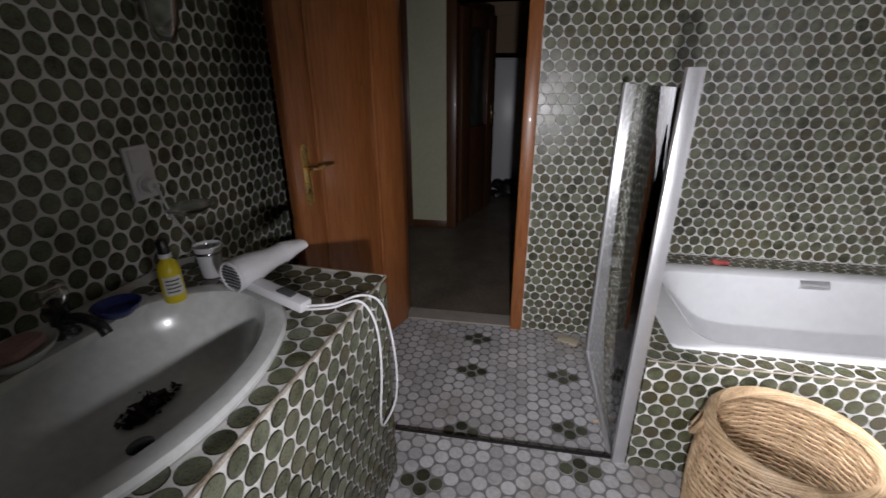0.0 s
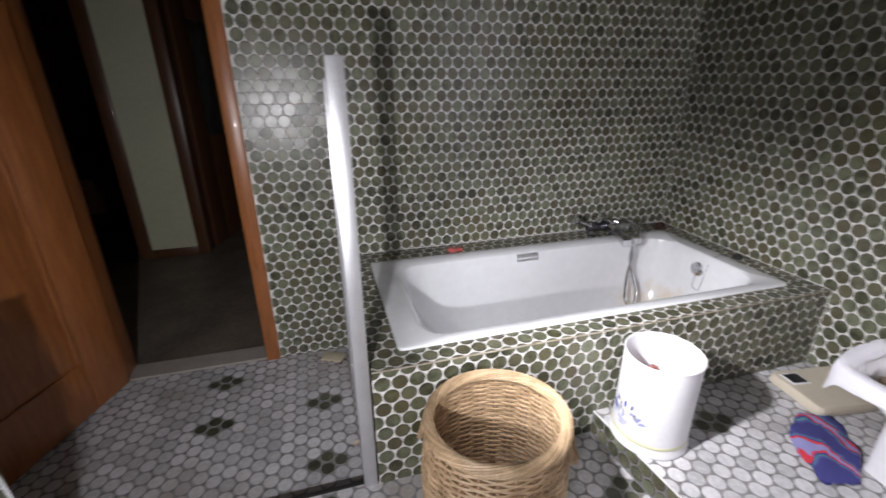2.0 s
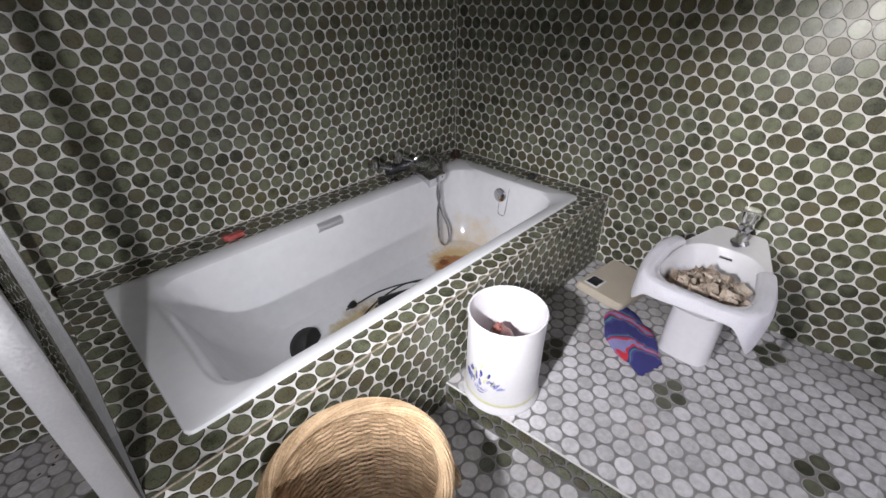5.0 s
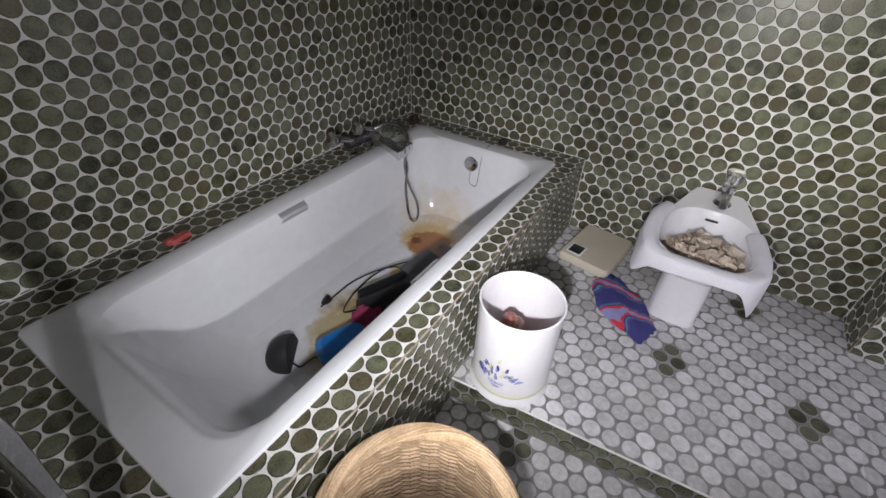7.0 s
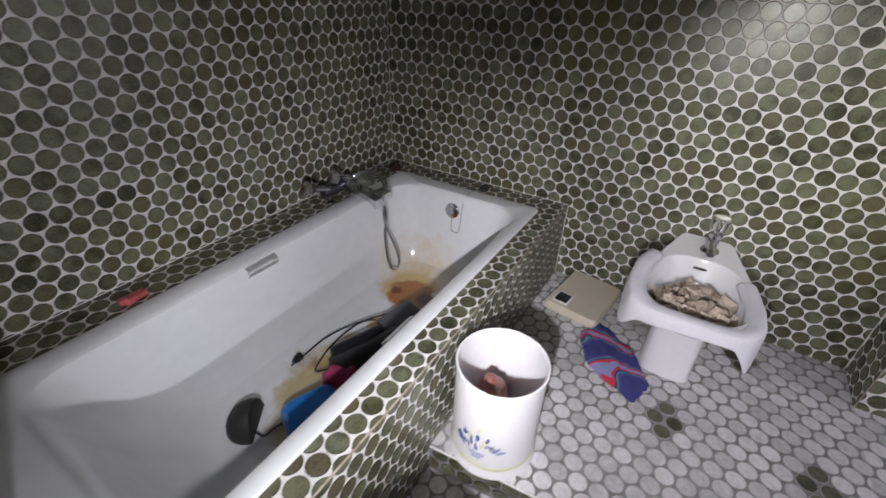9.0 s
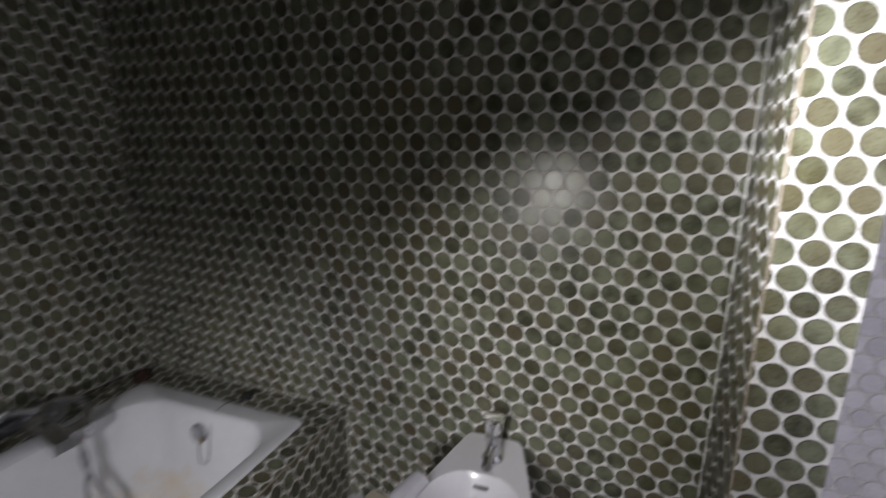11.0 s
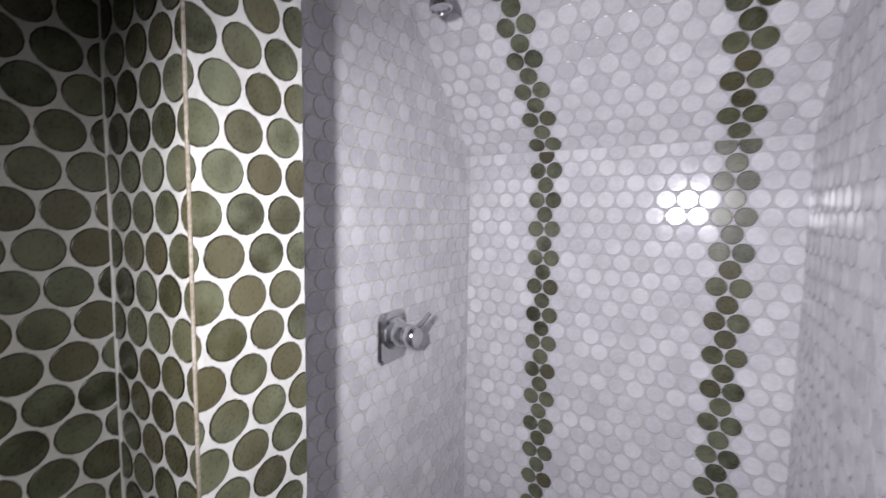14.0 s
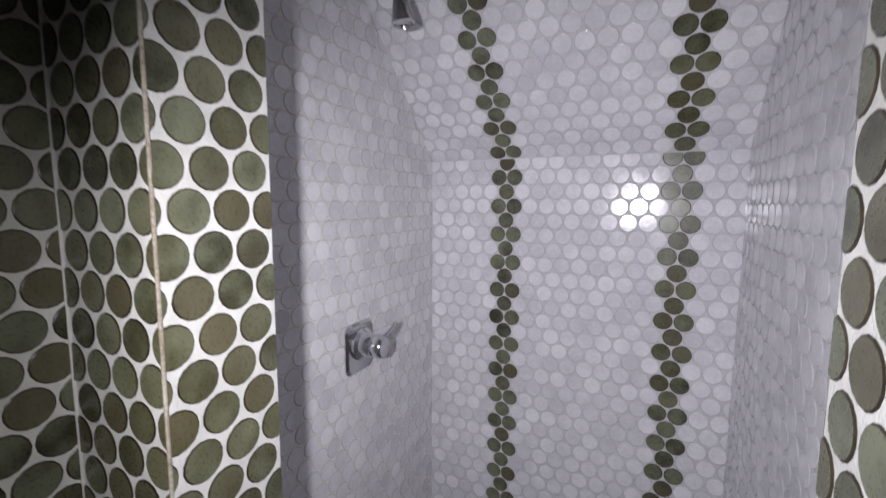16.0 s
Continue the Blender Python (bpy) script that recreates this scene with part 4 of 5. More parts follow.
def printed_cloth():
    mat = bpy.data.materials.new("printed_blue_red_teal_cloth")
    mat.use_nodes = True
    nodes, links = mat.node_tree.nodes, mat.node_tree.links
    where = nodes.new("ShaderNodeTexCoord")
    wave = nodes.new("ShaderNodeTexWave")
    wave.inputs["Scale"].default_value, wave.inputs["Distortion"].default_value, wave.inputs["Detail Scale"].default_value = 1.9, 8.0, 1.8
    links.new(where.outputs["Object"], wave.inputs["Vector"])
    ramp = nodes.new("ShaderNodeValToRGB")
    ramp.color_ramp.interpolation = "CONSTANT"
    stops = [(0.0, (0.045, 0.045, 0.19)), (0.40, (0.075, 0.07, 0.26)), (0.58, (0.08, 0.24, 0.26)), (0.70, (0.05, 0.05, 0.21)), (0.83, (0.58, 0.04, 0.06)), (0.95, (0.25, 0.25, 0.48))]
    ramp.color_ramp.elements[0].color = (*stops[0][1], 1)
    ramp.color_ramp.elements[1].position, ramp.color_ramp.elements[1].color = stops[1][0], (*stops[1][1], 1)
    for p, c in stops[2:]:
        ramp.color_ramp.elements.new(p).color = (*c, 1)
    links.new(wave.outputs["Fac"], ramp.inputs[0])
    shader = nodes["Principled BSDF"]
    links.new(ramp.outputs[0], shader.inputs["Base Color"])
    shader.inputs["Roughness"].default_value = 0.9
    ob = crumpled("printed_cloth", mat, (0.18, 0.085), 0.022, 6, "crumpled blue cloth printed with red and teal", "cloth", (1.93, 0.895, RAISED), 38)
    return ob


printed_cloth()


# ---- things lying in the bath ----
BOT = RIM + 0.010 - 0.40


def black_appliance():
    ob = thing("hair_styler_case", "black plastic appliance with its cable lying in the bath", "appliance", (1.45, 1.672, BOT), -20)
    part("body", box(-0.15, -0.06, 0.0, 0.14, 0.025, 0.085, 0.012), BLACK, ob)
    part("lid", box(-0.125, 0.030, 0.0, 0.09, 0.055, 0.098, 0.008), BLACK, ob, "black hinged lid")
    part("hinge", box(-0.10, 0.012, 0.055, 0.08, 0.034, 0.080, 0.004), BLACK, ob)
    part("button", lathe([(0.012, 0), (0.012, 0.006), (0, 0.007)], 14, m=pose(-0.148, -0.015, 0.045, 0, -90, 0)), GREY_PLASTIC, ob)
    cable = curve_points([(0.10, 0.05, 0.06), (0.10, 0.12, 0.06), (0.03, 0.18, 0.03), (-0.08, 0.19, 0.015), (-0.17, 0.165, 0.008), (-0.245, 0.135, 0.010)], 8)
    part("cable", tube(cable, 0.0035, 6), BLACK, ob)
    part("plug", lathe([(0, 0), (0.008, 0.0), (0.016, 0.02), (0.016, 0.038), (0, 0.04)], 14, m=pose(-0.235, 0.14, 0.016, 90, 0, 115)), BLACK, ob)
    loop = curve_points([(-0.15, 0.01, 0.04), (-0.185, 0.06, 0.015), (-0.09, 0.13, 0.02), (0.04, 0.15, 0.05), (0.17, 0.12, 0.06), (0.22, 0.09, 0.06)], 8)
    part("cable", tube(loop, 0.0035, 6), BLACK, ob)
    return ob


black_appliance()


def simple(name, bm, mat, label, category, at=(0, 0, 0), rx=0, ry=0, rz=0):
    ob = tagged(mesh_object(name, bm, mat), label, category)
    ob.matrix_world = pose(*at, rx, ry, rz)
    return ob


simple("grey_box", box(-0.08, -0.06, 0, 0.08, 0.06, 0.075, 0.006), GREY_PLASTIC, "dark grey plastic box lying in the bath", "box", (1.645, 1.655, BOT + 0.012), rx=0, ry=-7, rz=-14)
simple("blue_tub", loft([rounded(-0.085, -0.05, 0.085, 0.05, 0.02, 0.0), rounded(-0.090, -0.055, 0.090, 0.055, 0.03, 0.05), rounded(-0.085, -0.050, 0.085, 0.050, 0.035, 0.082), rounded(-0.068, -0.038, 0.068, 0.038, 0.03, 0.092)]), BLUE, "blue plastic box lying in the bath", "box", (1.150, 1.640, BOT + 0.010), ry=-5, rz=-24)
crumpled("maroon_cloth", MAROON, (0.075, 0.055), 0.095, 9, "crumpled maroon cloth lying in the bath", "cloth", (1.285, 1.655, BOT), -20)
shade = bmesh.new()
bmesh.ops.create_uvsphere(shade, u_segments=32, v_segments=18, radius=0.076)
for v in shade.verts:
    v.co.z = max(0, v.co.z) * 1.15
    v.co.x = min(v.co.x, 0.020 - 0.1 * v.co.z)
    v.co.y *= 1.1 if v.co.y > 0 else 0.9
bmesh.ops.dissolve_degenerate(shade, dist=0.0005, edges=shade.edges[:])
bmesh.ops.remove_doubles(shade, verts=shade.verts[:], dist=0.0008)
dome = thing("black_dome", "black plastic hood with a short cable lying in the bath", "appliance", (1.030, 1.800, BOT), -52)
part("hood", shade, RUBBER, dome)
part("cable", tube(curve_points([(0.02, -0.04, 0.03), (0.05, -0.05, 0.012), (0.075, -0.02, 0.006), (0.10, -0.005, 0.010), (0.105, -0.03, 0.03)], 8), 0.003, 6), BLACK, dome)
simple("red_soap_holder", merge(box(-0.035, -0.016, 0, 0.035, 0.016, 0.018, 0.005), box(-0.046, -0.012, 0.004, -0.022, 0.012, 0.024, 0.005)), RED, "small faded red plastic clip on the bath ledge", "clip", (0.985, 2.150, RIM), rz=6)
simple("paper_scrap", box(-0.055, -0.035, 0, 0.055, 0.035, 0.012, 0.002), PAPER, "yellowed paper block on the entry floor", "paper", (0.315, 2.17, ENTRY), rz=-25)
crumpled("sponge", DIRT, (0.045, 0.028), 0.025, 12, "dark dirt lump in the bath corner", "dirt", (2.27, 2.16, RIM), 30)


# ---- vanity ----
def vanity():
    m = pose(-0.39, 1.112, 0, 0, 0, -4.6)
    ob = tagged(new("vanity"), "olive green mosaic tiled washbasin counter", "vanity")
    ob.matrix_world = m
    D, L, Z = -0.70, -1.75, 0.78
    bm = bmesh.new()
    ring = egg_basin(0, 0)
    box(D, L, 0.0, -0.006, -0.006, Z - 0.17, bm=bm)
    part("body", bm, GROUT, ob, smooth=False)
    # counter slab with the oval hole
    bm = bmesh.new()
    outer = []
    for x, y in ring:
        a = math.atan2(y - BASIN[1], x - BASIN[0])
        c, s = math.cos(a), math.sin(a)
        k = min((((-0.002) - BASIN[0]) / c) if c > 0 else ((D - BASIN[0]) / c if c < 0 else 9), (((-0.002) - BASIN[1]) / s) if s > 0 else ((L - BASIN[1]) / s if s < 0 else 9))
        outer.append((BASIN[0] + c * k, BASIN[1] + s * k))
    lo = [bm.verts.new((x, y, Z)) for x, y in outer]
    hi = [bm.verts.new((x, y, Z)) for x, y in ring]
    dn = [bm.verts.new((x, y, Z - 0.18)) for x, y in outer]
    bridge(bm, [dn, lo, hi])
    bmesh.ops.recalc_face_normals(bm, faces=bm.faces[:])
    part("counter", bm, GROUT, ob, smooth=False)
    tiles(ob, facing((0, 0, 0), (0, 1, 0), (0, 0, 1)), [(L, 0.0, -0.004, Z - 0.006)], P, 0.05, 0.0268, (-0.4, 0.6), start=(-0.03, 0.745), singles=200, seed=31)
    tiles(ob, facing((0, 0, 0), (-1, 0, 0), (0, 0, 1)), [(0.004, 0.0, -D, Z - 0.006)], P, 0.05, 0.0268, (0.2, 0.6), start=(0.03, 0.745), singles=100, seed=32)
    counter_tiles(ob, D, L, Z)
    part("edge_bead", merge(box(-0.005, L, Z - 0.006, 0.002, 0.002, Z + 0.001, 0.001), box(D, -0.005, Z - 0.006, 0.0, 0.002, Z + 0.0012, 0.001)), RUSTY, ob, "rust-stained grout bead on the counter edge")
    return ob


BASIN = (-0.335, -0.585, 0.255, 0.375)


def egg_basin(dx, dz, n=64, grow=0.0):
    return [(BASIN[0] + (BASIN[2] + grow) * math.cos(2 * math.pi * k / n), BASIN[1] + (BASIN[3] + grow) * math.sin(2 * math.pi * k / n)) for k in range(n)]


def counter_tiles(parent, D, L, Z):
    """Tiles of the counter round the oval basin."""
    rng = random.Random(33)
    for j in range(0, 13):
        for i in range(0, 32):
            x, y = -0.028 - j * 0.0495, -0.03 - (i + 0.5 * (j % 2)) * P
            if x < D + 0.02 or y < L + 0.03:
                continue
            e = ((x - BASIN[0]) / (BASIN[2] + 0.012)) ** 2 + ((y - BASIN[1]) / (BASIN[3] + 0.012)) ** 2
            if e < 1:
                continue
            ob = new("tile", tile_mesh(0.0268, 0.0016, "green", "green_edge"))
            ob.parent = parent
            ob.matrix_local = pose(x, y, Z, rng.gauss(0, 0.5), rng.gauss(0, 0.5), rng.uniform(0, 360))


van = vanity()


def on_vanity(x, y, z=0.78):
    return van.matrix_world @ Vector((x, y, z))


def washbasin():
    ob = thing("washbasin", "large oval white washbasin set into the tiled counter, dirty inside", "washbasin")
    ob.matrix_world = van.matrix_world.copy()
    Z = 0.78

    def ring(grow, z, shift=0.0):
        return [(x + shift, y, z) for x, y in egg_basin(0, 0, 64, grow)]
    loops = [ring(0.026, Z + 0.0025), ring(0.028, Z + 0.012), ring(0.022, Z + 0.021), ring(0.006, Z + 0.024), ring(-0.02, Z + 0.020), ring(-0.032, Z + 0.006), ring(-0.042, Z - 0.035, 0.003), ring(-0.062, Z - 0.085, 0.006), ring(-0.095, Z - 0.122, 0.010), ring(-0.14, Z - 0.142, 0.013), ring(-0.185, Z - 0.150, 0.017), ring(-0.235, Z - 0.153, 0.02)]
    part("bowl", loft(loops), BASIN_WHITE, ob)
    part("tap_ledge", loft([rounded(-0.62, -0.86, -0.50, -0.30, 0.05, Z + 0.003), rounded(-0.615, -0.855, -0.505, -0.305, 0.05, Z + 0.022), rounded(-0.60, -0.84, -0.52, -0.32, 0.04, Z + 0.024)]), BASIN_WHITE, ob)
    part("drain", lathe([(0, 0.002), (0.02, 0.003), (0.026, 0)], 20, m=pose(BASIN[0] + 0.02, BASIN[1], Z - 0.1525)), DARK_CHROME, ob)
    return ob


washbasin()


def washbasin_tap():
    p = on_vanity(-0.555, -0.50, 0.804)
    ob = thing("washbasin_tap", "dark chrome washbasin tap with a clear knob", "tap", p, -4.6)
    part("base", lathe([(0.03, 0), (0.028, 0.008), (0.02, 0.016), (0.019, 0.05), (0.025, 0.06), (0.025, 0.07), (0, 0.072)], 22), DARK_CHROME, ob)
    part("spout", tube(curve_points([(0, 0, 0.035), (0.06, 0, 0.05), (0.11, 0, 0.04), (0.125, 0, 0.02)], 6), 0.012, 12), DARK_CHROME, ob)
    part("knob", lathe([(0.012, 0), (0.026, 0.008), (0.03, 0.03), (0.024, 0.042), (0, 0.04)], 12, m=pose(0, 0, 0.073)), CLEAR, ob, "clear acrylic knob")
    return ob


washbasin_tap()


# ---- on and round the washbasin counter ----
def hair_dryer():
    ob = thing("hair_dryer", "white plastic hair dryer on the counter, cord hanging down", "hair dryer")
    back, front = Vector((-0.715, 0.875, 0.862)), Vector((-0.640, 1.105, 0.872))
    way = front - back
    turn = Matrix.Translation(back) @ way.to_track_quat("Z", "Y").to_matrix().to_4x4()
    barrel = part("barrel", lathe([(0, 0.004), (0.030, 0.0), (0.041, 0.006), (0.043, 0.03), (0.041, 0.06), (0.033, 0.10), (0.029, 0.13), (0.029, 0.165), (0.026, 0.167)], 30, m=turn), WHITE_PLASTIC, ob)
    grille = bmesh.new()
    for k in range(7):
        y = -0.027 + k * 0.009
        w = math.sqrt(max(0, 0.034 ** 2 - y * y))
        box(-w, y - 0.0018, -0.004, w, y + 0.0018, 0.001, 0.0006, grille)
    grille.transform(turn)
    part("air_grille", grille, GREY_PLASTIC, barrel, "slotted grey air intake")
    part("intake_ring", lathe([(0.035, -0.002), (0.039, -0.006), (0.043, -0.002), (0.042, 0.006), (0.035, 0.006)], 30, m=turn), WHITE_PLASTIC, barrel, "raised white ring round the intake")
    noz = lathe([(0.030, 0.158), (0.031, 0.163), (0.026, 0.19), (0.024, 0.235), (0.021, 0.235), (0.022, 0.17)], 30, m=None)
    for v in noz.verts:
        if v.co.z > 0.19:
            v.co.x *= 1 + (v.co.z - 0.19) * 4
            v.co.y *= 1 - (v.co.z - 0.19) * 9
    noz.transform(turn)
    part("nozzle", noz, WHITE_PLASTIC, barrel, "flattened white nozzle")
    a, b = Vector((-0.685, 0.905, 0.835)), Vector((-0.505, 0.845, 0.815))
    handle = box(0, -0.019, -0.014, (b - a).length, 0.019, 0.014, 0.006)
    handle.transform(Matrix.Translation(a) @ (b - a).to_track_quat("X", "Z").to_matrix().to_4x4())
    grip = part("handle", handle, WHITE_PLASTIC, ob)
    sw = box(0.10, -0.012, 0.012, 0.15, 0.012, 0.018, 0.003)
    sw.transform(Matrix.Translation(a) @ (b - a).to_track_quat("X", "Z").to_matrix().to_4x4())
    part("slide_switch", sw, GREY_PLASTIC, grip)
    cord = curve_points([b, (-0.455, 0.90, 0.797), (-0.412, 0.965, 0.790), (-0.376, 1.01, 0.745), (-0.362, 1.045, 0.62), (-0.358, 1.065, 0.47), (-0.366, 1.055, 0.36), (-0.385, 0.99, 0.325), (-0.379, 0.955, 0.40), (-0.374, 0.975, 0.55), (-0.377, 0.965, 0.70), (-0.405, 0.935, 0.788), (-0.46, 0.885, 0.793), (-0.52, 0.87, 0.790)], 8)
    part("cord", tube(cord, 0.0034, 7), WHITE_PLASTIC, ob, "white mains cord")
    lead = curve_points([(-1.100, 1.092, 1.030), (-1.085, 1.098, 1.022), (-1.092, 1.119, 0.972), (-1.075, 1.124, 0.915), (-0.985, 1.085, 0.850), (-0.880, 1.026, 0.800), (-0.800, 0.985, 0.7895), (-0.735, 0.950, 0.790)], 8)
    part("lead", tube(lead, 0.0036, 7), WHITE_PLASTIC, ob, "white lead to the wall socket")
    part("mains_plug", lathe([(0.018, 0.0), (0.019, 0.006), (0.017, 0.024), (0.008, 0.030), (0.006, 0.042), (0, 0.042)], 22, m=pose(WEST + 0.0135, 1.093, 1.029, 0, 90, 0)), WHITE_PLASTIC, ob, "white mains plug in the socket")
    return ob


hair_dryer()


def yellow_bottle():
    ob = thing("yellow_bottle", "yellow plastic bottle with a white label and dark cap", "bottle", (-0.862, 0.842, 0.803), 25)
    part("body", lathe([(0, 0), (0.024, 0), (0.026, 0.004), (0.026, 0.085), (0.022, 0.10), (0.012, 0.112), (0.012, 0.118), (0, 0.118)], 26), YELLOW, ob)
    own = bmesh.new()
    rings = []
    for z in (0.022, 0.072):
        rings.append([own.verts.new((0.0266 * math.cos(radians(t)), 0.0266 * math.sin(radians(t)), z)) for t in range(-115, -5, 10)])
    bridge(own, rings, closed=False)
    bmesh.ops.recalc_face_normals(own, faces=own.faces[:])
    paper = part("label", own, PAPER_WHITE, ob, "white paper label")
    for k in range(4):
        own = bmesh.new()
        rings = [[own.verts.new((0.0269 * math.cos(radians(t)), 0.0269 * math.sin(radians(t)), z)) for t in range(-100, -30 + 8 * (k % 2), 10)] for z in (0.030 + 0.010 * k, 0.034 + 0.010 * k)]
        bridge(own, rings, closed=False)
        bmesh.ops.recalc_face_normals(own, faces=own.faces[:])
        part("text_bar", own, GREY_PLASTIC, paper)
    part("collar", lathe([(0.0125, 0.117), (0.0145, 0.117), (0.0145, 0.128), (0, 0.128)], 20), WHITE_PLASTIC, ob)
    part("cap", lathe([(0.013, 0.128), (0.013, 0.158), (0.010, 0.164), (0, 0.165)], 20), BLACK, ob, "dark cap")
    return ob


PAPER_WHITE = material("white_label_paper", (0.68, 0.67, 0.62), 0.7, spread=0.08, scale=40)
yellow_bottle()


def blue_dish():
    ob = thing("blue_glass_dish", "small dark blue glass dish on the washbasin ledge", "dish", (-0.945, 0.755, 0.8025))
    part("bowl", lathe([(0, 0.004), (0.028, 0.004), (0.03, 0.0), (0.034, 0.004), (0.05, 0.02), (0.052, 0.028), (0.049, 0.028), (0.03, 0.010), (0, 0.008)], 32), NAVY, ob)
    return ob


blue_dish()


def wall_switch():
    ob = thing("switch_and_socket", "white plastic light switch above a wall socket", "switch", (WEST, 1.093, 1.067))
    part("plate", box(0.0, -0.046, -0.078, 0.012, 0.046, 0.078, 0.003), WHITE_PLASTIC, ob)
    part("rocker", box(0.010, -0.033, 0.005, 0.017, 0.033, 0.070, 0.003), WHITE_PLASTIC, ob)
    outlet = part("socket", lathe([(0.030, 0.010), (0.030, 0.016), (0.026, 0.017), (0.0245, 0.013), (0, 0.0125)], 28, m=pose(0, 0, -0.038, 90, 0, 90)), WHITE_PLASTIC, ob)
    for y in (-0.0095, 0.0095):
        part("socket_hole", lathe([(0.004, 0), (0.004, 0.0006), (0, 0.0006)], 10, m=pose(0.0128, y, -0.038, 90, 0, 90)), BLACK, outlet)
    return ob


wall_switch()


def soap_dish():
    ob = thing("soap_dish", "clear glass soap dish on a chrome wall bracket", "soap dish", (WEST, 1.165, 0.930))
    part("bracket", tube([(0.0, 0, -0.012), (0.05, 0, -0.014), (0.07, 0, -0.008)], 0.006, 10), CHROME, ob)
    part("rosette", lathe([(0.02, 0), (0.02, 0.005), (0.012, 0.008), (0, 0.008)], 20, m=pose(0.0, 0, -0.012, 90, 0, 90)), CHROME, ob)
    part("dish", lathe([(0, -0.004), (0.035, -0.002), (0.06, 0.012), (0.068, 0.022), (0.064, 0.022), (0.034, 0.004), (0, 0.003)], 36, m=pose(0.085, 0, 0), squash=1.15), FROSTED, ob, "greenish glass dish")
    return ob


soap_dish()


def soap_on_dish():
    ob = thing("soap", "pale dried bar of soap in a white dish beside the washbasin", "soap", (-0.975, 0.560, 0.8045), 15)
    part("dish", lathe([(0, 0.004), (0.030, 0.004), (0.034, 0.0), (0.040, 0.006), (0.056, 0.024), (0.058, 0.030), (0.054, 0.030), (0.036, 0.012), (0, 0.010)], 36, squash=1.35), BASIN_WHITE, ob, "white oval dish")
    part("bar", loft([rounded(-0.028, -0.044, 0.028, 0.044, 0.02, 0.0185), rounded(-0.034, -0.050, 0.034, 0.050, 0.025, 0.028), rounded(-0.030, -0.046, 0.030, 0.046, 0.022, 0.040), rounded(-0.020, -0.036, 0.020, 0.036, 0.016, 0.043)]), PINK, ob, "dull pink bar")
    return ob


soap_on_dish()


def tumbler():
    ob = thing("toothbrush_tumbler", "white ceramic tumbler standing on the tiled counter", "tumbler", (-0.972, 1.025, 0.782))
    part("cup", lathe([(0, 0.0), (0.026, 0.0), (0.029, 0.004), (0.037, 0.085), (0.040, 0.096), (0.038, 0.098), (0.034, 0.085), (0.026, 0.01), (0, 0.008)], 32, m=pose(0.075, 0, 0)), PORCELAIN, ob)
    part("handle_band", lathe([(0.0375, 0.074), (0.0385, 0.076), (0.0388, 0.080), (0.0378, 0.082)], 32, m=pose(0.075, 0, 0)), CHROME, ob, "thin metal band")
    return ob


tumbler()


def glass_wall_lamp():
    ob = thing("glass_wall_lamp", "patterned pressed glass wall lamp shade, unlit", "wall lamp", (WEST, 1.235, 1.50))
    own = lathe([(0.0, -0.075), (0.014, -0.072), (0.03, -0.055), (0.042, -0.02), (0.05, 0.03), (0.056, 0.075), (0.053, 0.075), (0.046, 0.03), (0.036, -0.02), (0, -0.06)], 40)
    for v in own.verts:
        r = math.hypot(v.co.x, v.co.y)
        if r > 0.01:
            k = 1 + 0.035 * math.cos(10 * math.atan2(v.co.y, v.co.x)) * math.cos(v.co.z * 140)
            v.co.x *= k
            v.co.y *= k
    own.transform(pose(0.075, 0, 0))
    part("shade", own, FROSTED, ob, "pressed glass shade")
    part("arm", tube([(0, 0, 0.09), (0.05, 0, 0.10), (0.075, 0, 0.085)], 0.007, 10), BRASS, ob)
    part("mount", lathe([(0.035, 0), (0.033, 0.01), (0.015, 0.018), (0, 0.018)], 24, m=pose(0, 0, 0.09, 90, 0, 90)), BRASS, ob)
    part("cap", lathe([(0.0, 0.088), (0.02, 0.085), (0.03, 0.076), (0, 0.074)], 20, m=pose(0.075, 0, 0)), BRASS, ob)
    return ob


glass_wall_lamp()


def in_basin(rng):
    p = on_vanity(-0.385 + rng.gauss(0, 0.014), -0.50 + rng.gauss(0, 0.036), 0.632 + abs(rng.gauss(0, 0.006)))
    return p


litter("basin_dirt", 150, in_basin, (0.005, 0.026), DIRT, 14, "dark brown dirt and dead leaves in the washbasin", "dirt")


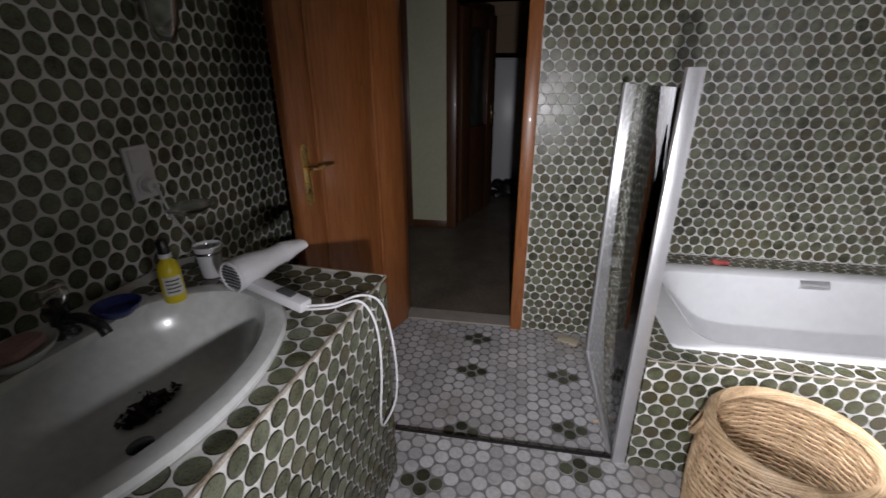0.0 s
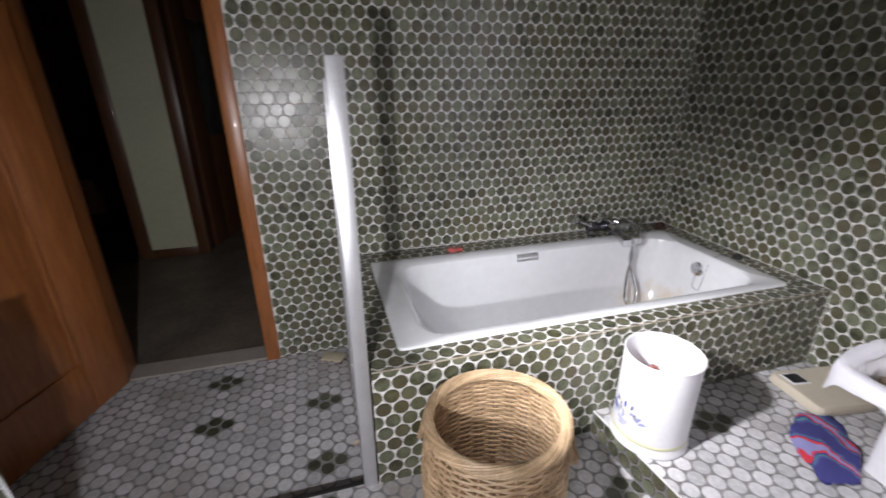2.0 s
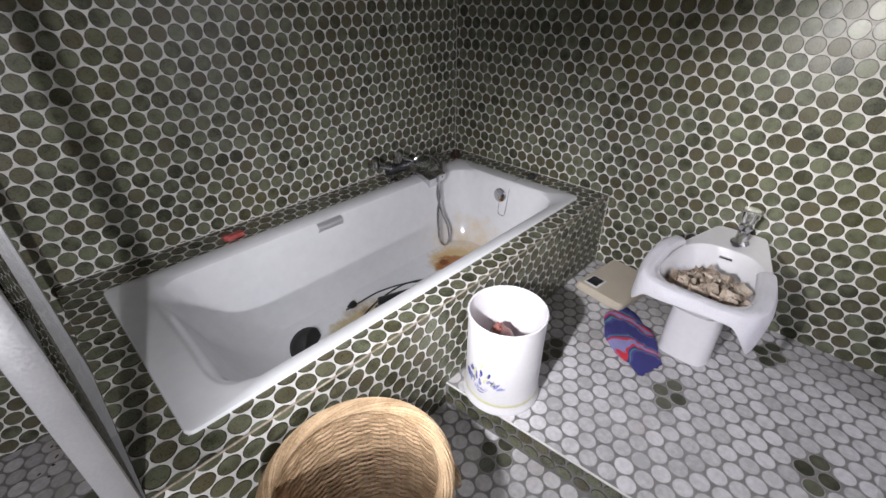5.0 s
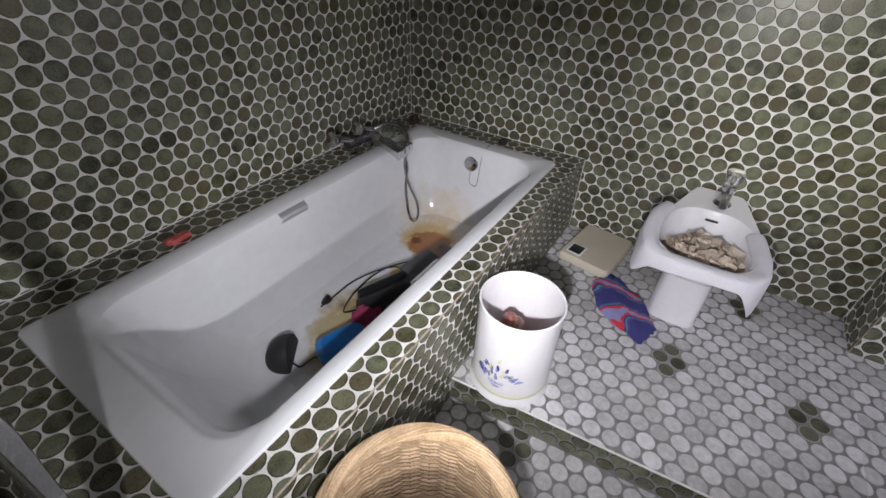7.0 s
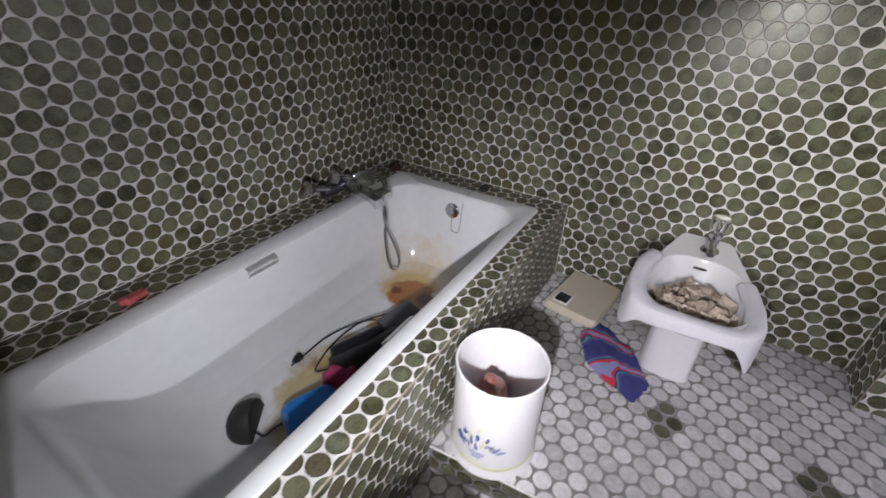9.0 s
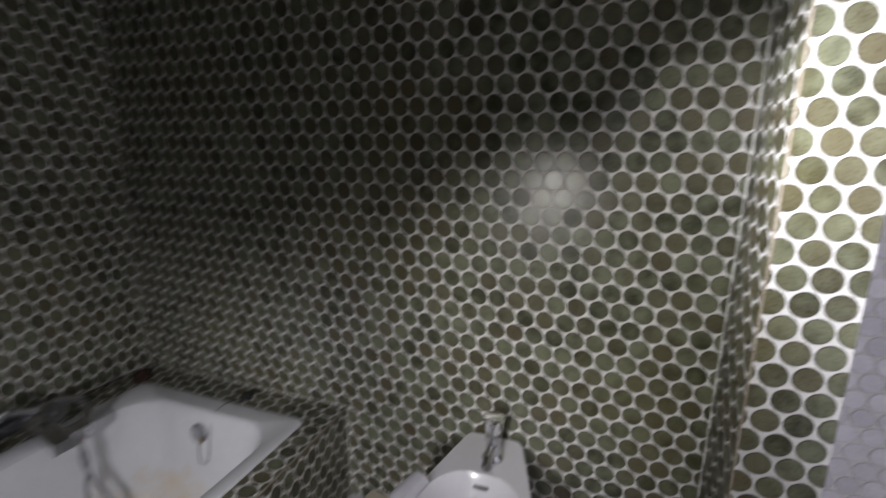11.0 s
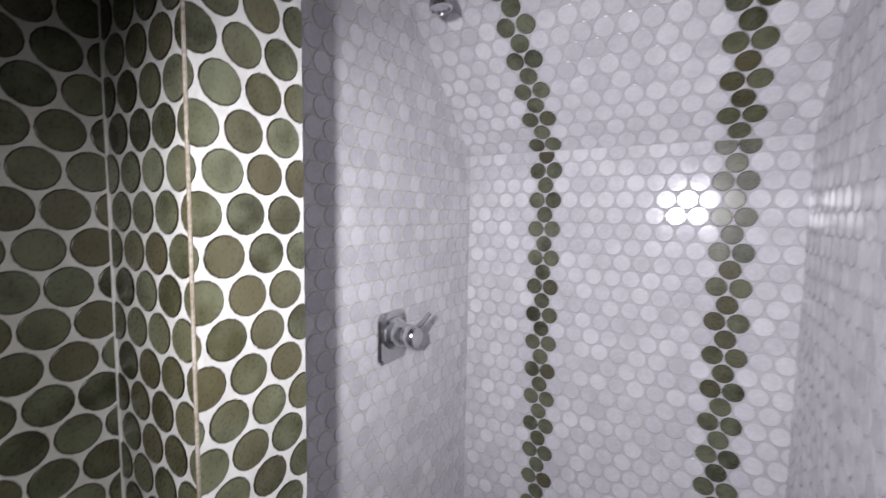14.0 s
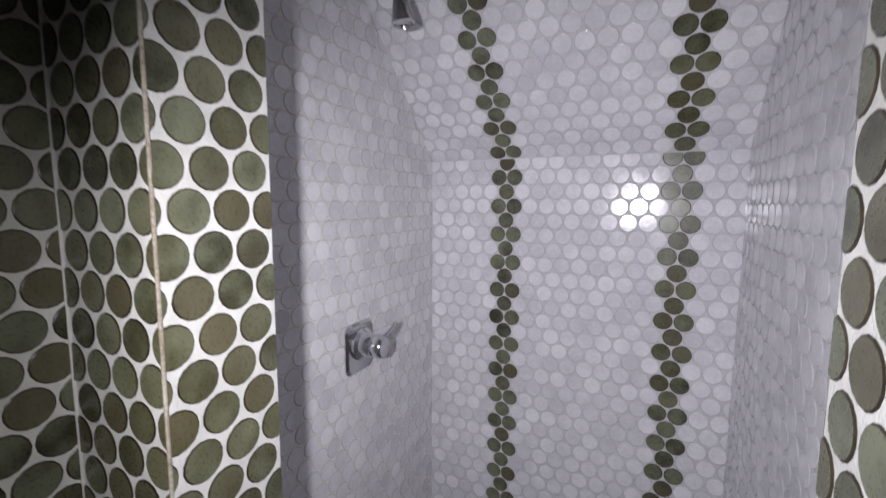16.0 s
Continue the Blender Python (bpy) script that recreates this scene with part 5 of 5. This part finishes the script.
# ---- bathroom door, standing open ----
def bathroom_door():
    hinge = Vector((DOOR_L + 0.012, NORTH - 0.012, 0))
    ob = thing("bathroom_door", "orange-brown wooden door standing open with brass handle", "door", hinge, math.degrees(math.atan2(-0.939, -0.345)))
    W, z0, z1 = 0.73, ENTRY + 0.012, 1.925
    part("leaf", box(0.0, -0.038, z0, W, 0.0, z1, 0.003), DOOR_WOOD, ob)
    for s0, s1 in ((0.0, 0.19), (0.595, W)):
        part("stile", box(s0 + 0.002, 0.0005, z0 + 0.002, s1 - 0.002, 0.008, z1 - 0.002, 0.003), DOOR_WOOD, ob)
    for a, b in ((0.19, 0.215), (0.57, 0.595)):
        part("moulding", box(a, 0.0005, 0.18, b, 0.012, z1 - 0.13, 0.005), DOOR_WOOD, ob)
    for a, b in ((z0 + 0.002, 0.178), (z1 - 0.128, z1 - 0.002)):
        part("rail", box(0.191, 0.0005, a, 0.594, 0.008, b, 0.003), DOOR_WOOD, ob)
    part("panel", box(0.216, 0.0005, 0.20, 0.569, 0.004, z1 - 0.15, 0.002), DOOR_WOOD, ob)
    plate = part("handle_plate", box(0.648, 0.0085, 0.84, 0.684, 0.0125, 1.07, 0.004), BRASS, ob, "ornate brass plate")
    for z in (0.845, 1.065):
        part("finial", lathe([(0, 0.006), (0.009, 0.004), (0.015, 0), (0, 0)], 16, m=pose(0.666, 0.009, z, -90, 0, 0)), BRASS, plate)
    lever = curve_points([(0.666, 0.012, 0.985), (0.666, 0.05, 0.985), (0.645, 0.058, 0.985), (0.60, 0.056, 0.992), (0.555, 0.054, 0.988)], 6)
    part("lever", tube(lever, 0.0075, 10, taper=[1 + 0.25 * math.sin(i * 0.5) for i in range(len(lever))]), BRASS, plate, "curved brass lever")
    part("keyhole", lathe([(0.009, 0), (0.009, 0.003), (0, 0.003)], 14, m=pose(0.666, 0.0125, 0.89, -90, 0, 0)), BLACK, plate)
    part("hook", tube(curve_points([(0.30, 0.004, 1.30), (0.30, 0.03, 1.295), (0.30, 0.035, 1.31)], 5), 0.004, 8), BRASS, ob, "small hook")
    return ob


bathroom_door()


# ---- hall and rooms beyond ----
def glazed_door():
    ob = thing("glazed_hall_door", "dark wooden door with an arched glass pane standing ajar", "door", (-0.600, HALL_N + 0.15, 0), 72)
    W, z0, z1 = 0.80, ENTRY + 0.012, 1.88
    bm = bmesh.new()
    box(0, -0.02, z0, 0.20, 0.02, z1, 0.003, bm)
    box(0.60, -0.02, z0, W, 0.02, z1, 0.003, bm)
    box(0.20, -0.0195, z0, 0.60, 0.0195, 0.85, 0.003, bm)
    box(0.20, -0.0195, 1.74, 0.60, 0.0195, z1, 0.003, bm)
    part("leaf", bm, DARK_WOOD, ob)
    part("pane", box(0.198, -0.003, 0.848, 0.602, 0.003, 1.742, 0.001), FROSTED, ob, "patterned glass pane")
    arch = [(0.22 + 0.18 + 0.17 * math.cos(radians(180 - k * 9)), 0.006, 1.52 + 0.19 * math.sin(radians(k * 9))) for k in range(21)]
    part("glazing_bar", tube([(0.23, 0.006, 0.87), *arch, (0.57, 0.006, 0.87)], 0.008, 8), BRASS, ob)
    for s in (-1, 1):
        part("handle", tube(curve_points([(0.73, 0.02 * s, 0.95), (0.73, 0.055 * s, 0.95), (0.66, 0.058 * s, 0.952)], 5), 0.008, 8), BRASS, ob)
        part("handle_plate", box(0.712, s * 0.0205 - 0.002, 0.84, 0.748, s * 0.0205 + 0.002, 1.04, 0.001), BRASS, ob)
    return ob


glazed_door()


def white_cabinet():
    ob = thing("white_cabinet", "tall plain white cabinet in the room beyond", "cabinet", (0.0, 5.75, ENTRY))
    part("body", box(-0.52, 0, 0, 0.5, 0.45, 1.60, 0.005), WHITE_PLASTIC, ob)
    for x0, x1 in ((-0.515, -0.005), (0.005, 0.495)):
        part("door", box(x0, -0.018, 0.03, x1, -0.001, 1.58, 0.004), WHITE_PLASTIC, ob)
    return ob


white_cabinet()
crumpled("dark_bundle", BLACK, (0.32, 0.16), 0.16, 21, "dark crumpled bundle on the floor by the cabinet", "bundle", (-0.12, 5.40, ENTRY), 10)


def bed():
    ob = thing("bed", "bed with a dull pink bedspread", "bed", (-2.15, 5.75, ENTRY))
    part("frame", box(-0.7, -0.95, 0.0, 0.5, 0.95, 0.28, 0.01), DARK_WOOD, ob)
    bm = bmesh.new()
    nx, ny = 22, 30
    rows = [[bm.verts.new((-0.74 + 1.28 * i / nx, -0.99 + 1.98 * j / ny, (0.52 + 0.02 * noise.noise(Vector((i * 0.4, j * 0.35, 1)))) if 0 < i < nx and 0 < j < ny else 0.22)) for i in range(nx + 1)] for j in range(ny + 1)]
    bridge(bm, rows, closed=False)
    bmesh.ops.recalc_face_normals(bm, faces=bm.faces[:])
    part("bedspread", bm, PINK, ob, "dull pink quilted bedspread")
    part("mattress", box(-0.69, -0.94, 0.281, 0.49, 0.94, 0.49, 0.04), TOWEL, ob)
    return ob


bed()


def chandelier():
    ob = thing("chandelier", "small brass chandelier with glass cups", "chandelier", (-1.80, 5.5, TOP))
    part("rod", tube([(0, 0, 0), (0, 0, -0.62)], 0.007, 8), BRASS, ob)
    part("hub", lathe([(0, -0.72), (0.02, -0.70), (0.035, -0.66), (0.02, -0.62), (0, -0.60)], 18), BRASS, ob)
    for k in range(5):
        a = 2 * math.pi * k / 5
        c, s = math.cos(a), math.sin(a)
        part("arm", tube(curve_points([(0.02 * c, 0.02 * s, -0.66), (0.12 * c, 0.12 * s, -0.74), (0.19 * c, 0.19 * s, -0.70)], 6), 0.006, 8), BRASS, ob)
        part("glass_cup", lathe([(0.012, -0.70), (0.035, -0.67), (0.045, -0.62), (0.042, -0.62), (0.03, -0.665), (0, -0.69)], 18, m=pose(0.19 * c, 0.19 * s, 0)), FROSTED, ob)
    return ob


chandelier()


def television():
    ob = thing("television", "black television on a dark low table", "television", (-2.10, 6.95, ENTRY))
    part("screen", box(-0.36, -0.03, 0.72, 0.36, 0.03, 1.15, 0.01), BLACK, ob)
    part("stand", box(-0.12, -0.08, 0.70, 0.12, 0.08, 0.72, 0.004), BLACK, ob)
    part("neck", box(-0.03, -0.015, 0.715, 0.03, 0.015, 0.74, 0.003), BLACK, ob)
    return ob


television()
low = thing("low_table", "dark wooden low table under the television", "table", (-2.10, 6.95, ENTRY))
part("tabletop", box(-0.5, -0.22, 0.66, 0.5, 0.22, 0.70, 0.004), DARK_WOOD, low)
for x in (-0.46, 0.46):
    for y in (-0.18, 0.18):
        part("leg", box(x - 0.025, y - 0.025, 0, x + 0.025, y + 0.025, 0.66, 0.003), DARK_WOOD, low)
bm = bmesh.new()
rows = [[bm.verts.new((-2.12 + 0.012 * i, 7.12 + 0.018 * math.sin(i * 1.1), z)) for i in range(36)] for z in (0.0, 0.9, 1.5, 2.1)]
bridge(bm, rows, closed=False)
cur = tagged(mesh_object("curtain", bm, CURTAIN), "yellow pleated curtain on the bedroom wall", "curtain")
cur.modifiers.new("thickness", "SOLIDIFY").thickness = 0.004


# ---- shower fittings ----
def shower_valve():
    ob = thing("shower_valve", "chrome shower valve with square plate and lever", "shower valve", (EAST, -0.49, 1.172))
    plate = loft([rounded(-0.080, -0.060, 0.060, 0.060, 0.022, 0.0), rounded(-0.080, -0.060, 0.060, 0.060, 0.022, 0.004), rounded(-0.073, -0.053, 0.053, 0.053, 0.020, 0.010)])
    plate.transform(pose(-0.001, 0, 0, 0, -90, 0))
    part("plate", plate, CHROME, ob, "square chrome wall plate")
    valve_body = part("body", lathe([(0.046, 0.008), (0.044, 0.018), (0.034, 0.026), (0.031, 0.050), (0.029, 0.053), (0.029, 0.056), (0.031, 0.059), (0.030, 0.082), (0.025, 0.088), (0, 0.089)], 30, m=pose(0, 0, 0, 0, -90, 0)), CHROME, ob)
    lever = curve_points([(-0.070, -0.015, 0.016), (-0.078, -0.040, 0.032), (-0.086, -0.060, 0.054)], 6)
    part("lever", tube(lever, 0.0075, 8, taper=[1.15 - 0.4 * i / (len(lever) - 1) for i in range(len(lever))]), CHROME, valve_body, "short chrome lever")
    return ob


shower_valve()


def shower_arm():
    ob = thing("wall_shower", "dark chrome shower head on a bent wall arm", "shower", (EAST, -0.435, 2.085))
    part("rosette", lathe([(0.026, 0), (0.025, 0.005), (0.013, 0.012), (0, 0.012)], 24, m=pose(0, 0, 0, 0, -90, 0)), CHROME, ob)
    arm = curve_points([(0, 0, 0), (-0.06, 0.004, 0.006), (-0.12, 0.008, 0.008), (-0.155, 0.010, -0.006), (-0.172, 0.012, -0.04), (-0.178, 0.013, -0.06)], 7)
    part("arm", tube(arm, 0.0095, 12), CHROME, ob)
    head = lathe([(0.011, 0.0), (0.013, -0.012), (0.012, -0.018), (0.017, -0.03), (0.026, -0.075), (0.026, -0.082), (0.022, -0.083), (0.020, -0.078), (0, -0.077)], 28, m=pose(-0.178, 0.013, -0.055, 0, 8, 0))
    part("rose", head, CHROME, ob, "conical chrome rose")
    return ob


shower_arm()


# ---- litter on the floor ----
def by_screen(rng):
    return Vector((rng.uniform(0.16, 0.38), rng.choice([rng.uniform(1.40, 1.75), rng.uniform(2.05, 2.22), rng.uniform(2.12, 2.22)]), ENTRY + 0.003))


litter("floor_crumbs", 26, by_screen, (0.006, 0.02), DIRT, 17, "small dark crumbs scattered on the entry floor", "crumbs")
leafy = litter("yellow_leaf", 1, lambda rng: Vector((0.372, 1.545, ENTRY + 0.006)), (0.035, 0.036), LEAF, 23, "single dry yellow leaf on the entry floor", "leaf", kind="")

# ---- round mosaic on floors and walls ----


def motif(centres, row, pitch, start):
    """Green for the four tiles of each flower: two in one column and one on each side."""
    snapped = []
    for x, y in centres:
        col = round((x - start[0]) / row)
        low = start[1] + 0.5 * (col % 2) * pitch
        snapped.append((start[0] + col * row, low + (math.floor((y - low) / pitch) + 0.5) * pitch))

    def kind(a, b):
        for x, y in snapped:
            da, db = abs(a - x), abs(b - y)
            if (da < 0.3 * row and db < 0.7 * pitch) or (abs(da - row) < 0.3 * row and db < 0.25 * pitch):
                return "floor_green"
        return "floor"
    return kind


up = Matrix.Identity(4)
FP, FR, FT = 0.0585, 0.0507, 0.0277
tiles(floor_entry, Matrix.Translation((0, 0, ENTRY)), [(DOOR_L - 0.4, STEP_Y + 0.004, 0.42, NORTH - 0.003)], FP, FR, FT, (0, 1.7), motif([(-0.20, 2.13), (-0.20, 1.785), (0.28, 1.87), (0.255, 1.507), (-0.22, 1.40)], FR, FP, (0.006, 1.49)), along_v=True, h=0.001, start=(0.006, 1.49), seed=2)
tiles(floor_middle, up, [(-0.52, -0.4, 1.45, STEP_Y - 0.004)], FP, FR, FT, (0.2, 1.0), motif([(-0.27, 1.08), (0.25, 1.19), (1.25, 0.99)], FR, FP, (0.012, 1.10)), along_v=True, h=0.001, start=(0.012, 1.10), seed=3, high=lambda b: step_x(b) - 0.003)
tiles(floor_raised, Matrix.Translation((0, 0, RAISED)), [(STEP_X + 0.006, PIER_N, EAST - 0.003, 1.272), (SHOWER_W, SHOWER_S, EAST, PIER_N)], FP, FR, FT, (1.6, 0.7), motif([(1.735, 0.70), (1.765, 0.30), (1.66, 1.07), (2.19, 0.47)], FR, FP, (1.705, 0.685)), along_v=True, h=0.001, start=(1.705, 0.685), seed=4, low=lambda b: step_x(b) + 0.004)
tiles(floor_raised, facing((step_x(0), 0, 0), (0.093, -1, 0), (0, 0, 1)), [(-1.277, 0.006, 0.4, RAISED - 0.004)], P, 0.049, 0.0262, (-0.8, 0.05), singles=40, start=(0, 0.078), seed=5)
# north wall
tiles(wall_north, facing((0, NORTH, 0), (1, 0, 0), (0, 0, 1)), [(DOOR_R + 0.07, ENTRY, EAST, TOP), (WEST, ENTRY, DOOR_L - 0.06, TOP)], 0.0552, 0.0487, 0.0263, (1.0, 0.8), start=(0.085, 0.783), seed=6)
# east wall down to the pier, and in white inside the shower
tiles(wall_east, facing((EAST, 0, 0), (0, -1, 0), (0, 0, 1)), [(-NORTH, RAISED, -PIER_N, TOP)], 0.0575, 0.0508, 0.0274, (-0.6, 1.1), start=(-0.741, 1.342), seed=7)
SP, SR, ST = 0.0532, 0.0468, 0.0259
tiles(wall_east, facing((EAST, 0, 0), (0, -1, 0), (0, 0, 1)), [(-PIER_S, RAISED, -SHOWER_S, TOP)], SP, SR, ST, (0.5, 1.3), lambda a, b: "white", singles=300, start=(0.01, 1.3), seed=8, h=0.0014)


def stripes(a, b):
    for x in (2.098, 1.602):
        if abs(a + x) < 0.040:
            return "green"
    return "white"


tiles(shower_back, facing((0, SHOWER_S, 0), (-1, 0, 0), (0, 0, 1)), [(-EAST, RAISED, -SHOWER_W, KINK - 0.002)], SP, SR, ST, (-1.85, 1.4), stripes, start=(-2.1245, 1.639 - 10 * SR), seed=9, h=0.0014)
rise = math.hypot(1, SLOPE_RISE)
tiles(shower_slope, facing((0, SHOWER_S, KINK), (-1, 0, 0), (0, 1, SLOPE_RISE)), [(-EAST, 0.002, -SHOWER_W, rise * yk)], SP, SR, ST, (-1.85, 0.3), stripes, start=(-2.1245, 0.025 - 10 * SR), singles=300, seed=10, h=0.0014)
tiles(shower_side, facing((SHOWER_W, 0, 0), (0, 1, 0), (0, 0, 1)), [(SHOWER_S, RAISED, PIER_S, TOP)], SP, SR, ST, (-0.4, 1.4), lambda a, b: "white", singles=300, start=(-0.9, 1.3), seed=11, h=0.0014)
# piers
tiles(pier_east, facing((0, PIER_N, 0), (-1, 0, 0), (0, 0, 1)), [(-EAST, RAISED, -OPEN_E, TOP)], 0.0588, 0.0518, 0.0278, (-2.27, 1.5), singles=300, start=(-2.248, 1.648), seed=12)
tiles(pier_east, facing((OPEN_E, 0, 0), (0, -1, 0), (0, 0, 1)), [(-PIER_N, RAISED, -PIER_S, TOP)], 0.0600, 0.0533, 0.0281, (-0.06, 1.5), singles=300, start=(-0.104, 1.651), seed=13)
tiles(pier_west, facing((OPEN_W, 0, 0), (0, 1, 0), (0, 0, 1)), [(PIER_S, RAISED, PIER_N, TOP)], 0.0600, 0.0533, 0.0281, (0.06, 1.5), singles=300, start=(0.103, 1.651), seed=14)
tiles(pier_west, facing((0, PIER_N, 0), (-1, 0, 0), (0, 0, 1)), [(-OPEN_W, RAISED, -SHOWER_W + 0.10, TOP)], P, 0.0537, 0.0272, start=(-1.45, 1.642), seed=15)
tiles(pier_east, facing((0, PIER_S, 0), (1, 0, 0), (0, 0, 1)), [(OPEN_E, RAISED, EAST, TOP)], SP, SR, ST, kind=lambda a, b: "white", seed=16)
tiles(pier_west, facing((0, PIER_S, 0), (1, 0, 0), (0, 0, 1)), [(SHOWER_W, RAISED, OPEN_W, TOP)], SP, SR, ST, kind=lambda a, b: "white", seed=17)
# west wall
tiles(wall_west, facing((WEST, 0, 0), (0, 1, 0), (0, 0, 1)), [(SOUTH, ENTRY, NORTH, TOP)], 0.0575, 0.0508, 0.0262, (0.8, 1.2), start=(0.8, 1.2), seed=18)
tiles(wall_south, facing((0, SOUTH, 0), (-1, 0, 0), (0, 0, 1)), [(-SHOWER_W + 0.1, 0, -WEST, TOP)], P, 0.0500, 0.0262, seed=19)
